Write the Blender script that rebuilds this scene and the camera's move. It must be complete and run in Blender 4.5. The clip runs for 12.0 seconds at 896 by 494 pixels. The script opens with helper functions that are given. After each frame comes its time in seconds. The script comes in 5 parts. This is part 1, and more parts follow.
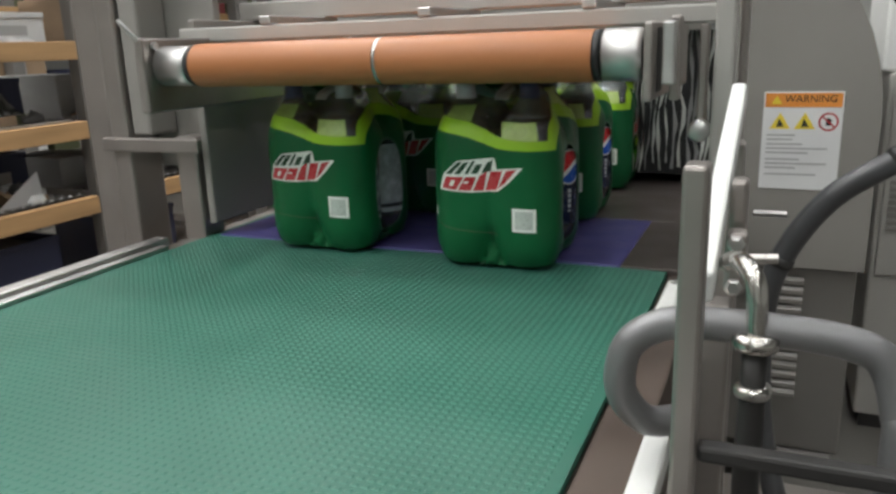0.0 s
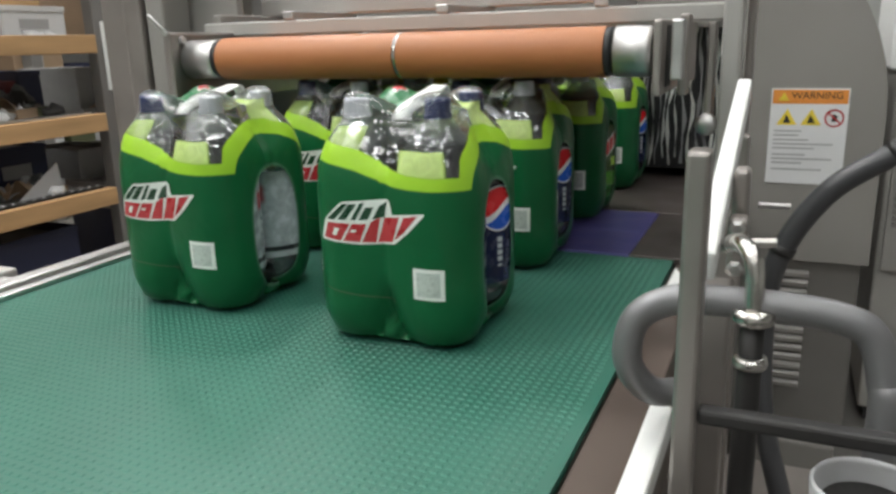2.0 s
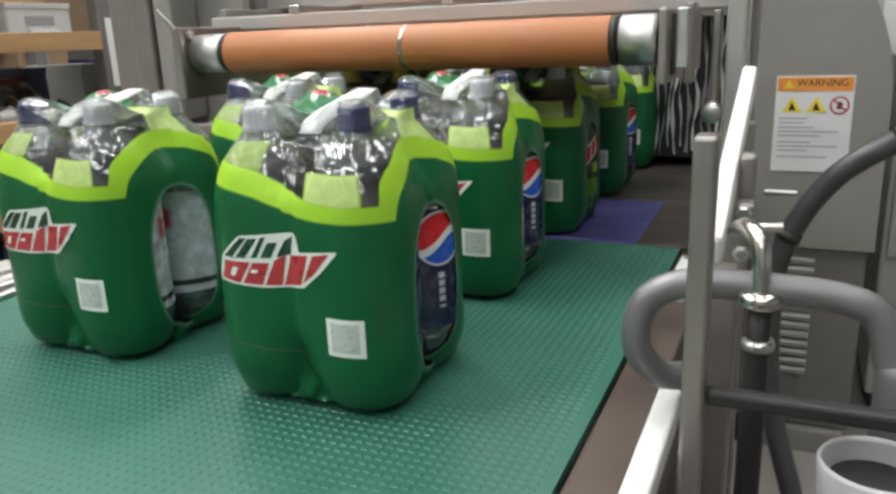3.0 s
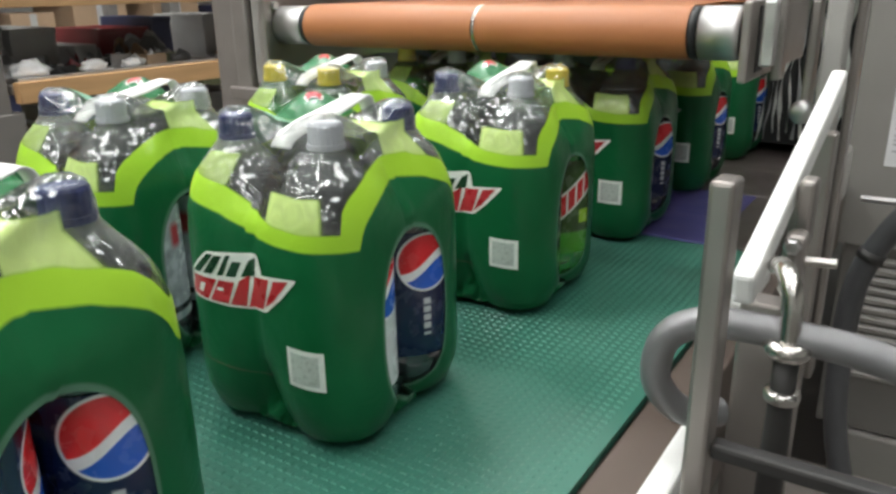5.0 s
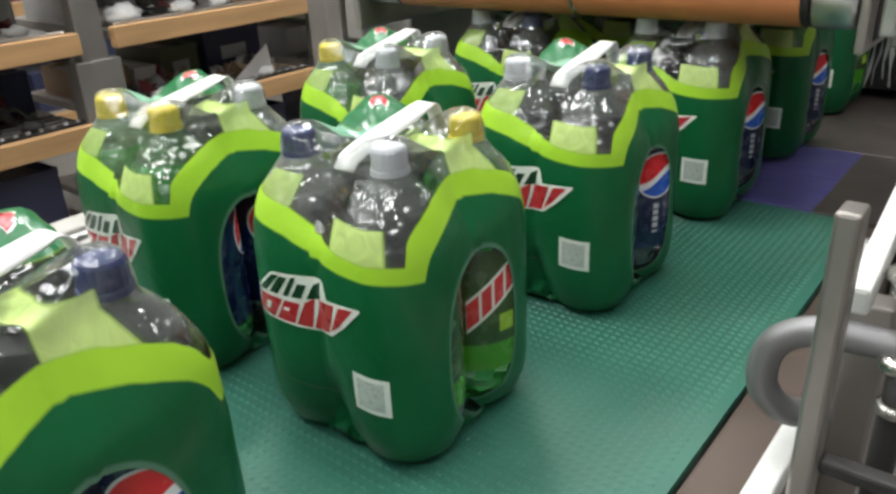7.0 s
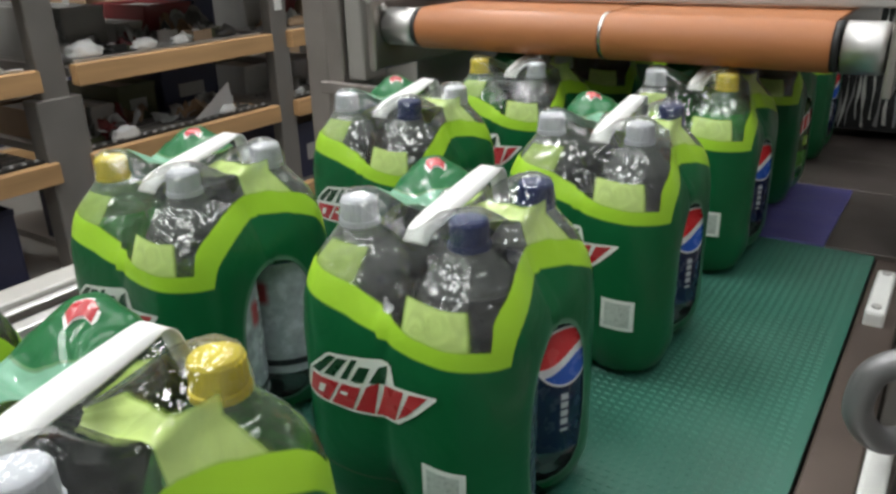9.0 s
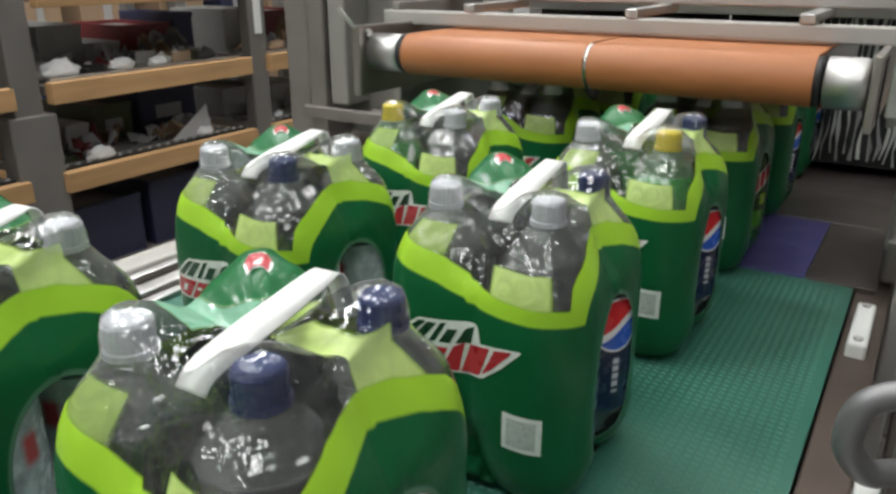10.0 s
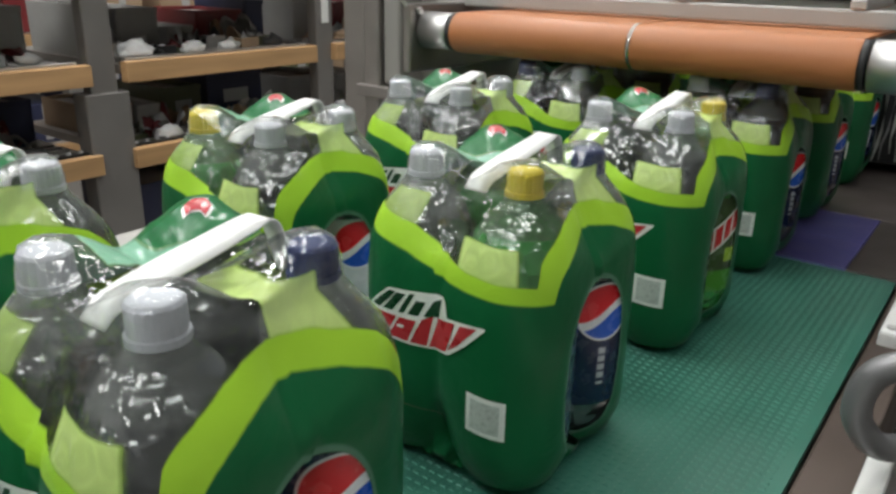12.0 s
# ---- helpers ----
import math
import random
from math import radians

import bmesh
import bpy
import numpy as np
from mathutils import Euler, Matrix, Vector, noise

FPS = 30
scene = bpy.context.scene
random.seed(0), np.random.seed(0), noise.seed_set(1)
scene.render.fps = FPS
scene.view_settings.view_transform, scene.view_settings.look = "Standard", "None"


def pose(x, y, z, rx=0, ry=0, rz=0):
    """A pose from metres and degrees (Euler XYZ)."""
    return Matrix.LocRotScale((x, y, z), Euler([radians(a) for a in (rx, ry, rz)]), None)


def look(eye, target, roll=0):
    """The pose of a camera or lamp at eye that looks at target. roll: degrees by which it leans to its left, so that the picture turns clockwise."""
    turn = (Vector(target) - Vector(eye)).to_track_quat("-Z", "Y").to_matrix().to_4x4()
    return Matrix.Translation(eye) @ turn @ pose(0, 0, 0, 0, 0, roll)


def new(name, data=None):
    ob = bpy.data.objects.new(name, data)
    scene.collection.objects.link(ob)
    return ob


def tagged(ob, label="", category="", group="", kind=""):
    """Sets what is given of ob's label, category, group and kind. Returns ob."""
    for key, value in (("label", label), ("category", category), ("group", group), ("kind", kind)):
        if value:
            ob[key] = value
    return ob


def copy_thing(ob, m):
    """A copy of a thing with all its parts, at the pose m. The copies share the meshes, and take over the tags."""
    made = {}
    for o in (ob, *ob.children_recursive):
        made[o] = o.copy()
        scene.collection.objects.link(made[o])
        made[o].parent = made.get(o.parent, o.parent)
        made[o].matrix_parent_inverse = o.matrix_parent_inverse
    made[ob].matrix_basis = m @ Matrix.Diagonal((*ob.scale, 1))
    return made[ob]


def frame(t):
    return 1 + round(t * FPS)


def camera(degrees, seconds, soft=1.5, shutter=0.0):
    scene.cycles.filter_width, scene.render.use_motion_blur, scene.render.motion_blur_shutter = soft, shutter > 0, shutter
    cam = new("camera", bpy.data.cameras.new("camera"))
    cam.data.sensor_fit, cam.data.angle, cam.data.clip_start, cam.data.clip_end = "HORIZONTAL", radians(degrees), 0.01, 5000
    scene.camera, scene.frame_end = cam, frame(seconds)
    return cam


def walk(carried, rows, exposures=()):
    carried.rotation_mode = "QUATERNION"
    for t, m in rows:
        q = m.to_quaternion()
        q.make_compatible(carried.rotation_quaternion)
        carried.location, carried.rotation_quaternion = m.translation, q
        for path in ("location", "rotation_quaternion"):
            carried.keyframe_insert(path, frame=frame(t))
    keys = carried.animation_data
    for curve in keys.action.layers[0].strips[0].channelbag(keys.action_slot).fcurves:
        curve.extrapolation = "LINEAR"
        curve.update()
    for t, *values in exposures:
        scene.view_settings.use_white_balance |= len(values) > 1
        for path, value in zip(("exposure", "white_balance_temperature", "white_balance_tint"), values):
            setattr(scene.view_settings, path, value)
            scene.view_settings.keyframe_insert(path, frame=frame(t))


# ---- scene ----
cam = camera(60.67, 12.0, soft=2.8)
PATH = [
    (0, (0.511, -1.017, 1.244), (-0.2578, 0.7563, 0.7303), -1.94),
    (0.5, (0.513, -1.028, 1.244), (-0.2264, 0.7633, 0.7516), -1.73),
    (1, (0.514, -1.039, 1.244), (-0.2232, 0.7480, 0.7315), -1.60),
    (1.5, (0.517, -1.057, 1.245), (-0.2546, 0.7144, 0.7276), -1.81),
    (2, (0.521, -1.067, 1.244), (-0.2679, 0.6953, 0.7213), -1.59),
    (2.5, (0.522, -1.074, 1.240), (-0.2816, 0.6794, 0.7127), -2.02),
    (3, (0.521, -1.079, 1.242), (-0.2783, 0.6733, 0.7027), -2.28),
    (5, (0.579, -1.017, 1.287), (-0.4620, 0.5610, 0.6355), -0.95),
    (5.5, (0.583, -1.011, 1.316), (-0.5100, 0.5040, 0.6030), -1.90),
    (6, (0.580, -1.010, 1.332), (-0.5690, 0.4275, 0.5475), -2.80),
    (6.5, (0.571, -1.010, 1.343), (-0.6155, 0.3855, 0.5380), -3.30),
    (7, (0.552, -1.025, 1.356), (-0.6073, 0.3746, 0.5216), -2.94),
    (9, (0.433, -1.115, 1.369), (-0.6041, 0.4193, 0.6137), -1.64),
    (9.5, (0.422, -1.117, 1.368), (-0.5953, 0.4419, 0.6373), -0.50),
    (10, (0.416, -1.116, 1.367), (-0.5763, 0.4766, 0.6736), -0.07),
    (10.5, (0.419, -1.117, 1.368), (-0.5573, 0.4873, 0.6807), 0.21),
    (11, (0.419, -1.126, 1.357), (-0.5562, 0.4849, 0.6828), 1.09),
    (11.5, (0.433, -1.131, 1.344), (-0.5885, 0.4498, 0.6681), 1.12),
    (12, (0.469, -1.127, 1.331), (-0.6527, 0.3798, 0.6424), 1.28),
]
walk(cam, [(t, look(eye, target, roll)) for t, eye, target, roll in PATH],
     exposures=[(0, -0.38), (2.5, -0.26), (5.5, -0.04), (7, -0.03), (9, -0.53), (10.5, -0.48), (12, -0.50)])

# ---- light ----
world = bpy.data.worlds.new("hall_air")
scene.world = world
world.use_nodes = True
world.node_tree.nodes["Background"].inputs[0].default_value = (0.9, 0.95, 1.0, 1)
world.node_tree.nodes["Background"].inputs[1].default_value = 0.05
scene.view_settings.exposure = 0.0
BELT = 0.9          # height of the belt's surface
SPEED = 0.198       # metres a second


def lamp(x, y, z, watts, sx, sy):
    data = bpy.data.lights.new("hall_lamp", "AREA")
    data.shape, data.size, data.size_y, data.energy = "RECTANGLE", sx, sy, watts
    data.color = (0.99, 1.0, 0.98)
    ob = new("hall_lamp", data)
    ob.matrix_world = look((x, y, z), (x, y + 0.001, 0))
    return ob


LAMPS = [(-1.75, -1.5, 78), (-1.7, 1.2, 72), (0.6, -2.8, 6)]
for lx, ly, watts in LAMPS:
    lamp(lx, ly, 4.3, watts, 0.28, 1.25)


# ---- materials ----
def mat(name, color, rough=0.5, metal=0.0, scale=20.0, vary=0.12, bump=0.0, fine=0.0, stretch=(1, 1, 1), coat=0.0, random_tint=0.0):
    """A procedural surface: a base colour with stains at two scales and fine relief."""
    m = bpy.data.materials.new(name)
    m.use_nodes = True
    nt = m.node_tree
    b = nt.nodes["Principled BSDF"]
    b.inputs["Roughness"].default_value, b.inputs["Metallic"].default_value = rough, metal
    b.inputs["Coat Weight"].default_value = coat
    tc = nt.nodes.new("ShaderNodeTexCoord")
    mp = nt.nodes.new("ShaderNodeMapping")
    mp.inputs["Scale"].default_value = stretch
    nt.links.new(tc.outputs["Object"], mp.inputs[0])
    n1 = nt.nodes.new("ShaderNodeTexNoise")
    n1.inputs["Scale"].default_value, n1.inputs["Detail"].default_value = scale, 6
    n2 = nt.nodes.new("ShaderNodeTexNoise")
    n2.inputs["Scale"].default_value, n2.inputs["Detail"].default_value = scale * 0.17, 3
    nt.links.new(mp.outputs[0], n1.inputs[0]), nt.links.new(mp.outputs[0], n2.inputs[0])
    add = nt.nodes.new("ShaderNodeMath")
    add.operation = "ADD"
    nt.links.new(n1.outputs[0], add.inputs[0]), nt.links.new(n2.outputs[0], add.inputs[1])
    ramp = nt.nodes.new("ShaderNodeMapRange")
    ramp.inputs[1].default_value, ramp.inputs[2].default_value = 0.6, 1.4
    ramp.inputs[3].default_value, ramp.inputs[4].default_value = 1 - vary, 1 + vary
    nt.links.new(add.outputs[0], ramp.inputs[0])
    mul = nt.nodes.new("ShaderNodeMix")
    mul.data_type, mul.blend_type = "RGBA", "MULTIPLY"
    mul.inputs[0].default_value = 1
    mul.inputs[6].default_value = (*color, 1)
    nt.links.new(ramp.outputs[0], mul.inputs[7])
    nt.links.new(mul.outputs[2], b.inputs["Base Color"])
    rr = nt.nodes.new("ShaderNodeMapRange")
    rr.inputs[1].default_value, rr.inputs[2].default_value = 0.3, 0.7
    rr.inputs[3].default_value, rr.inputs[4].default_value = max(0.02, rough - 0.08), min(1, rough + 0.08)
    nt.links.new(n1.outputs[0], rr.inputs[0]), nt.links.new(rr.outputs[0], b.inputs["Roughness"])
    if bump:
        bn = nt.nodes.new("ShaderNodeBump")
        bn.inputs["Strength"].default_value, bn.inputs["Distance"].default_value = bump, 0.002
        nt.links.new(n1.outputs[0], bn.inputs["Height"]), nt.links.new(bn.outputs[0], b.inputs["Normal"])
    return m


M_BELT = mat("green_belt_plastic", (0.028, 0.130, 0.092), 0.40, 0, 9, 0.14, 0.05)
M_ORANGE = mat("orange_rubber", (0.43, 0.158, 0.056), 0.5, 0, 30, 0.07, 0.08, stretch=(0.3, 1, 1))
M_STEEL = mat("brushed_steel", (0.58, 0.57, 0.56), 0.40, 1.0, 60, 0.12, 0.05, stretch=(0.05, 1, 1))
M_CHROME = mat("polished_pipe", (0.55, 0.53, 0.50), 0.27, 1.0, 25, 0.08)
M_GREY = mat("grey_machine_paint", (0.26, 0.245, 0.228), 0.42, 0.0, 7, 0.07, 0.03)
M_GREY2 = mat("light_grey_paint", (0.40, 0.385, 0.36), 0.4, 0.0, 9, 0.06, 0.03)
M_FRAME = mat("stainless_frame", (0.34, 0.31, 0.29), 0.36, 0.75, 14, 0.15, 0.04)
M_BROWN = mat("worn_side_frame", (0.115, 0.086, 0.072), 0.45, 0.5, 12, 0.2, 0.06)
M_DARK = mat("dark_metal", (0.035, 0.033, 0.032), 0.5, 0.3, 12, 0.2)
M_BLACK = mat("black_rubber", (0.018, 0.018, 0.019), 0.5, 0, 20, 0.2)
M_HOSE = mat("black_hose", (0.05, 0.05, 0.053), 0.42, 0, 30, 0.2)
M_TUBE = mat("grey_bent_tube", (0.185, 0.182, 0.185), 0.38, 0.35, 12, 0.12)
M_WHITE = mat("white_plastic", (0.76, 0.76, 0.74), 0.4, 0, 20, 0.05)
M_PURPLE = mat("violet_transfer_strip", (0.075, 0.066, 0.22), 0.4, 0, 20, 0.12)
M_PLATE = mat("dark_slide_plate", (0.10, 0.082, 0.075), 0.38, 0.4, 12, 0.2)
M_WOOD = mat("pine_board", (0.42, 0.25, 0.115), 0.55, 0, 26, 0.36, 0.12, stretch=(1, 0.08, 1))
M_RACK = mat("rack_upright_paint", (0.21, 0.197, 0.185), 0.45, 0.3, 9, 0.1)
M_DECK = mat("shelf_deck", (0.30, 0.275, 0.25), 0.5, 0.3, 8, 0.2)
M_MAROON = mat("maroon_crate", (0.19, 0.026, 0.028), 0.4, 0, 9, 0.15)
M_NAVY = mat("navy_tote", (0.028, 0.033, 0.075), 0.45, 0, 9, 0.15)
M_BOXGREY = mat("grey_box", (0.34, 0.335, 0.32), 0.6, 0, 9, 0.15)
M_CARD = mat("cardboard", (0.36, 0.25, 0.16), 0.75, 0, 14, 0.12)
M_PAPER = mat("white_paper", (0.72, 0.72, 0.72), 0.7, 0, 14, 0.05)
M_BLUE = mat("blue_box", (0.10, 0.13, 0.27), 0.5, 0, 14, 0.1)
M_GREENGREY = mat("olive_bin", (0.09, 0.10, 0.05), 0.5, 0, 14, 0.2)
M_FLOOR = mat("concrete_floor", (0.16, 0.15, 0.138), 0.42, 0, 2.2, 0.16, 0.03)
M_WALL = mat("hall_wall", (0.50, 0.50, 0.48), 0.7, 0, 1.5, 0.08)
M_CEIL = mat("hall_ceiling", (0.42, 0.42, 0.41), 0.8, 0, 1.5, 0.08)
M_SIGNORANGE = mat("sign_orange", (0.80, 0.30, 0.06), 0.45, 0, 40, 0.04)
M_YELLOW = mat("sign_yellow", (0.80, 0.62, 0.06), 0.45, 0, 40, 0.04)
M_INK = mat("print_black", (0.02, 0.02, 0.02), 0.5, 0, 40, 0.05)
M_INKGREY = mat("print_grey", (0.40, 0.40, 0.40), 0.5, 0, 40, 0.05)
M_RED = mat("print_red", (0.47, 0.030, 0.038), 0.3, 0, 40, 0.05, coat=0.4)
M_DKGREEN = mat("print_dark_green", (0.012, 0.05, 0.022), 0.3, 0, 40, 0.05, coat=0.4)
M_PRINTWHITE = mat("print_white", (0.78, 0.80, 0.76), 0.3, 0, 40, 0.04, coat=0.4)
M_CODE = mat("code_patch", (0.50, 0.54, 0.50), 0.3, 0, 260, 0.22, coat=0.4)
M_HANDLE = mat("white_strap", (0.82, 0.82, 0.80), 0.35, 0, 60, 0.04)
M_CAPYELLOW = mat("yellow_cap", (0.82, 0.66, 0.07), 0.32, 0, 60, 0.05)
M_CAPBLUE = mat("blue_cap", (0.035, 0.05, 0.16), 0.32, 0, 60, 0.08)
M_CAPWHITE = mat("white_cap", (0.70, 0.70, 0.76), 0.32, 0, 60, 0.05)


def shoulder_mat(name, color, clear):
    """A filled plastic bottle: coloured drink behind a glossy dimpled wall."""
    m = mat(name, color, 0.22, 0, 30, 0.15, coat=1.0)
    m.node_tree.nodes["Principled BSDF"].inputs["Coat Roughness"].default_value = 0.02
    m.node_tree.nodes["Principled BSDF"].inputs["Coat IOR"].default_value = 1.95
    m.node_tree.nodes["Principled BSDF"].inputs["IOR"].default_value = 1.6
    nt = m.node_tree
    b = nt.nodes["Principled BSDF"]
    vo = nt.nodes.new("ShaderNodeTexVoronoi")
    vo.inputs["Scale"].default_value, vo.inputs["Randomness"].default_value = 66, 0.6
    tc = nt.nodes.new("ShaderNodeTexCoord")
    nt.links.new(tc.outputs["Object"], vo.inputs[0])
    bn = nt.nodes.new("ShaderNodeBump")
    bn.inputs["Strength"].default_value, bn.inputs["Distance"].default_value = 1.0, 0.0046
    sq = nt.nodes.new("ShaderNodeMath")
    sq.operation = "MULTIPLY"
    nt.links.new(vo.outputs[0], sq.inputs[0]), nt.links.new(vo.outputs[0], sq.inputs[1])
    nt.links.new(sq.outputs[0], bn.inputs["Height"])
    nt.links.new(bn.outputs[0], b.inputs["Normal"]), nt.links.new(bn.outputs[0], b.inputs["Coat Normal"])
    # above the fill line the wall is clear and pale
    sep = nt.nodes.new("ShaderNodeSeparateXYZ")
    fill = nt.nodes.new("ShaderNodeMapRange")
    fill.inputs[1].default_value, fill.inputs[2].default_value = 0.2305, 0.2345
    nt.links.new(tc.outputs["Object"], sep.inputs[0]), nt.links.new(sep.outputs[2], fill.inputs[0])
    lift = nt.nodes.new("ShaderNodeMix")
    lift.data_type = "RGBA"
    lift.inputs[7].default_value = (0.42, 0.43, 0.43, 1) if color[1] < 0.15 else (0.25, 0.45, 0.22, 1)
    nt.links.new(fill.outputs[0], lift.inputs[0]), nt.links.new(b.inputs["Base Color"].links[0].from_socket, lift.inputs[6])
    nt.links.new(lift.outputs[2], b.inputs["Base Color"])
    tr = nt.nodes.new("ShaderNodeBsdfTransparent")
    tr.inputs[0].default_value = (0.8, 0.85, 0.8, 1)
    mix = nt.nodes.new("ShaderNodeMixShader")
    see = nt.nodes.new("ShaderNodeMapRange")
    see.inputs[3].default_value, see.inputs[4].default_value = clear, 0.6
    nt.links.new(fill.outputs[0], see.inputs[0]), nt.links.new(see.outputs[0], mix.inputs[0])
    nt.links.new(b.outputs[0], mix.inputs[1]), nt.links.new(tr.outputs[0], mix.inputs[2])
    nt.links.new(mix.outputs[0], nt.nodes["Material Output"].inputs[0])
    return m


M_COLA = shoulder_mat("dark_cola_bottle", (0.026, 0.024, 0.032), 0.05)
M_CLEAR = shoulder_mat("clear_drink_bottle", (0.062, 0.064, 0.070), 0.14)
M_LIME = shoulder_mat("green_drink_bottle", (0.04, 0.30, 0.05), 0.14)


P, BR = 0.0507, 0.0507          # half the bottle pitch, bottle radius


def film_mat():
    """Printed shrink film: green with a lime edge that waves round the pack, clear above it and in the two oval windows."""
    m = bpy.data.materials.new("printed_shrink_film")
    m.use_nodes = True
    nt = m.node_tree
    N, link = nt.nodes.new, nt.links.new

    def math_(op, a, b=None, c=None):
        n = N("ShaderNodeMath")
        n.operation = op
        for i, v in enumerate((a, b, c)):
            if v is None:
                continue
            if isinstance(v, (int, float)):
                n.inputs[i].default_value = v
            else:
                link(v, n.inputs[i])
        return n.outputs[0]

    def step(edge, v, soft=0.0012):
        n = N("ShaderNodeMapRange")
        n.inputs[1].default_value, n.inputs[2].default_value = -soft, soft
        link(math_("SUBTRACT", v, edge), n.inputs[0])
        return n.outputs[0]

    uv = N("ShaderNodeUVMap")
    sep = N("ShaderNodeSeparateXYZ")
    link(uv.outputs[0], sep.inputs[0])
    u, v = sep.outputs[0], sep.outputs[1]          # u: way round (0 front left corner, .25 front right), v: height in metres

    def profile(stops):
        """Height of a printed edge by the way round."""
        ramp = N("ShaderNodeValToRGB")
        ramp.color_ramp.interpolation = "LINEAR"
        el = ramp.color_ramp.elements
        while len(el) < len(stops):
            el.new(0.5)
        for e, (p, h) in zip(el, stops):
            e.position = p
        for e, (p, h) in zip(el, stops):
            e.color = (h / 0.3, h / 0.3, h / 0.3, 1)
        link(u, ramp.inputs[0])
        return math_("MULTIPLY", ramp.outputs[0], 0.3)

    def arch(a, za, mid, zm, b, zb):
        """Stops along an arch that rises steeply from za, is flat at zm and falls to zb."""
        out = []
        for k in range(15):
            c = math.cos(math.pi * (1 - k / 14))
            w, z0 = (mid - a, za) if c < 0 else (b - mid, zb)
            out.append((mid + w * c, z0 + (zm - z0) * max(0.0, 1 - abs(c) ** 2.5) ** 0.62))
        return out

    rear = [(0.57, 0.228), (0.70, 0.240), (0.86, 0.244), (1.0, 0.234)]
    top = profile([(0.0, 0.234), (0.04, 0.230), (0.075, 0.2245), (0.11, 0.215), (0.145, 0.206), (0.175, 0.201), (0.21, 0.199), (0.2545, 0.1985)]
                  + arch(0.256, 0.212, 0.378, 0.2455, 0.498, 0.206) + [(0.51, 0.205)] + rear)
    low = profile([(0.0, 0.213), (0.04, 0.209), (0.075, 0.2035), (0.11, 0.1955), (0.145, 0.188), (0.175, 0.1855), (0.21, 0.1845), (0.2755, 0.184)]
                  + arch(0.277, 0.194, 0.380, 0.2255, 0.490, 0.180) + [(0.51, 0.176)] + [(p, h - 0.022) for p, h in rear])
    green = math_("SUBTRACT", 1.0, step(low, v))
    printed = math_("SUBTRACT", 1.0, step(top, v))

    def rect(u0, u1, h0, h1):
        a = math_("MULTIPLY", step(u0, u, 0.003), math_("SUBTRACT", 1.0, step(u1, u, 0.003)))
        return math_("MULTIPLY", a, math_("MULTIPLY", step(h0, v), math_("SUBTRACT", 1.0, step(h1, v))))

    pale = math_("MAXIMUM", rect(0.158, 0.234, 0.190, 0.2255), rect(0.372, 0.455, 0.236, 0.270))
    pale = math_("MAXIMUM", pale, math_("MAXIMUM", rect(0.60, 0.645, 0.225, 0.262), math_("MULTIPLY", rect(0.008, 0.075, 0.225, 0.250), 0.6)))
    # the wrap's overlap on top: dark green over the back left cap, pale mint beside it
    place = N("ShaderNodeSeparateXYZ")
    link(N("ShaderNodeTexCoord").outputs["Object"], place.inputs[0])
    dx, dy = math_("ADD", place.outputs[0], P), math_("SUBTRACT", place.outputs[1], P)
    dome = math_("SQRT", math_("ADD", math_("MULTIPLY", dx, dx), math_("MULTIPLY", dy, dy)))
    high = step(0.243, v)
    dark_flap = math_("MULTIPLY", high, math_("SUBTRACT", 1.0, step(0.043, dome)))
    mint = math_("MULTIPLY", math_("MULTIPLY", high, math_("SUBTRACT", 1.0, step(-0.018, place.outputs[0]))),
                 math_("MULTIPLY", step(-0.034, place.outputs[1]), math_("SUBTRACT", 1.0, step(0.030, place.outputs[1]))))
    mint = math_("MULTIPLY", mint, math_("SUBTRACT", 1.0, dark_flap))
    flap = math_("MAXIMUM", dark_flap, math_("MULTIPLY", mint, 0.8))

    def oval(uc, half):
        a = math_("DIVIDE", math_("ABSOLUTE", math_("SUBTRACT", u, uc)), half)
        b = math_("DIVIDE", math_("ABSOLUTE", math_("SUBTRACT", v, 0.100)), 0.082)
        return math_("ADD", math_("POWER", a, 2.6), math_("POWER", b, 2.6))

    d = math_("MINIMUM", oval(0.371, 0.069), oval(0.875, 0.064))
    hole = math_("SUBTRACT", 1.0, step(1.0, d, 0.03))
    rim = math_("SUBTRACT", math_("SUBTRACT", 1.0, step(1.16, d, 0.04)), hole)
    noise_ = N("ShaderNodeTexNoise")
    noise_.inputs["Scale"].default_value, noise_.inputs["Detail"].default_value = 16, 4
    tc = N("ShaderNodeTexCoord")
    link(tc.outputs["Object"], noise_.inputs[0])

    def mix(fac, a, b):
        n = N("ShaderNodeMix")
        n.data_type = "RGBA"
        link(fac, n.inputs[0])
        for i, c in ((6, a), (7, b)):
            if isinstance(c, tuple):
                n.inputs[i].default_value = (*c, 1)
            else:
                link(c, n.inputs[i])
        return n.outputs[2]

    dark = mix(noise_.outputs[0], (0.006, 0.092, 0.029), (0.010, 0.124, 0.045))
    col = mix(green, (0.36, 0.62, 0.040), dark)
    col = mix(rim, col, (0.09, 0.20, 0.13))
    col = mix(math_("MULTIPLY", pale, math_("SUBTRACT", 1.0, printed)), col, (0.62, 0.80, 0.26))
    off = math_("SUBTRACT", 1.0, printed)
    col = mix(math_("MULTIPLY", flap, off), col, (0.012, 0.15, 0.045))
    col = mix(math_("MULTIPLY", mint, off), col, (0.26, 0.56, 0.38))
    b = nt.nodes["Principled BSDF"]
    b.inputs["Roughness"].default_value = 0.30
    b.inputs["Specular IOR Level"].default_value = 0.22
    b.inputs["Coat Weight"].default_value = 0.08
    b.inputs["Coat Roughness"].default_value = 0.06
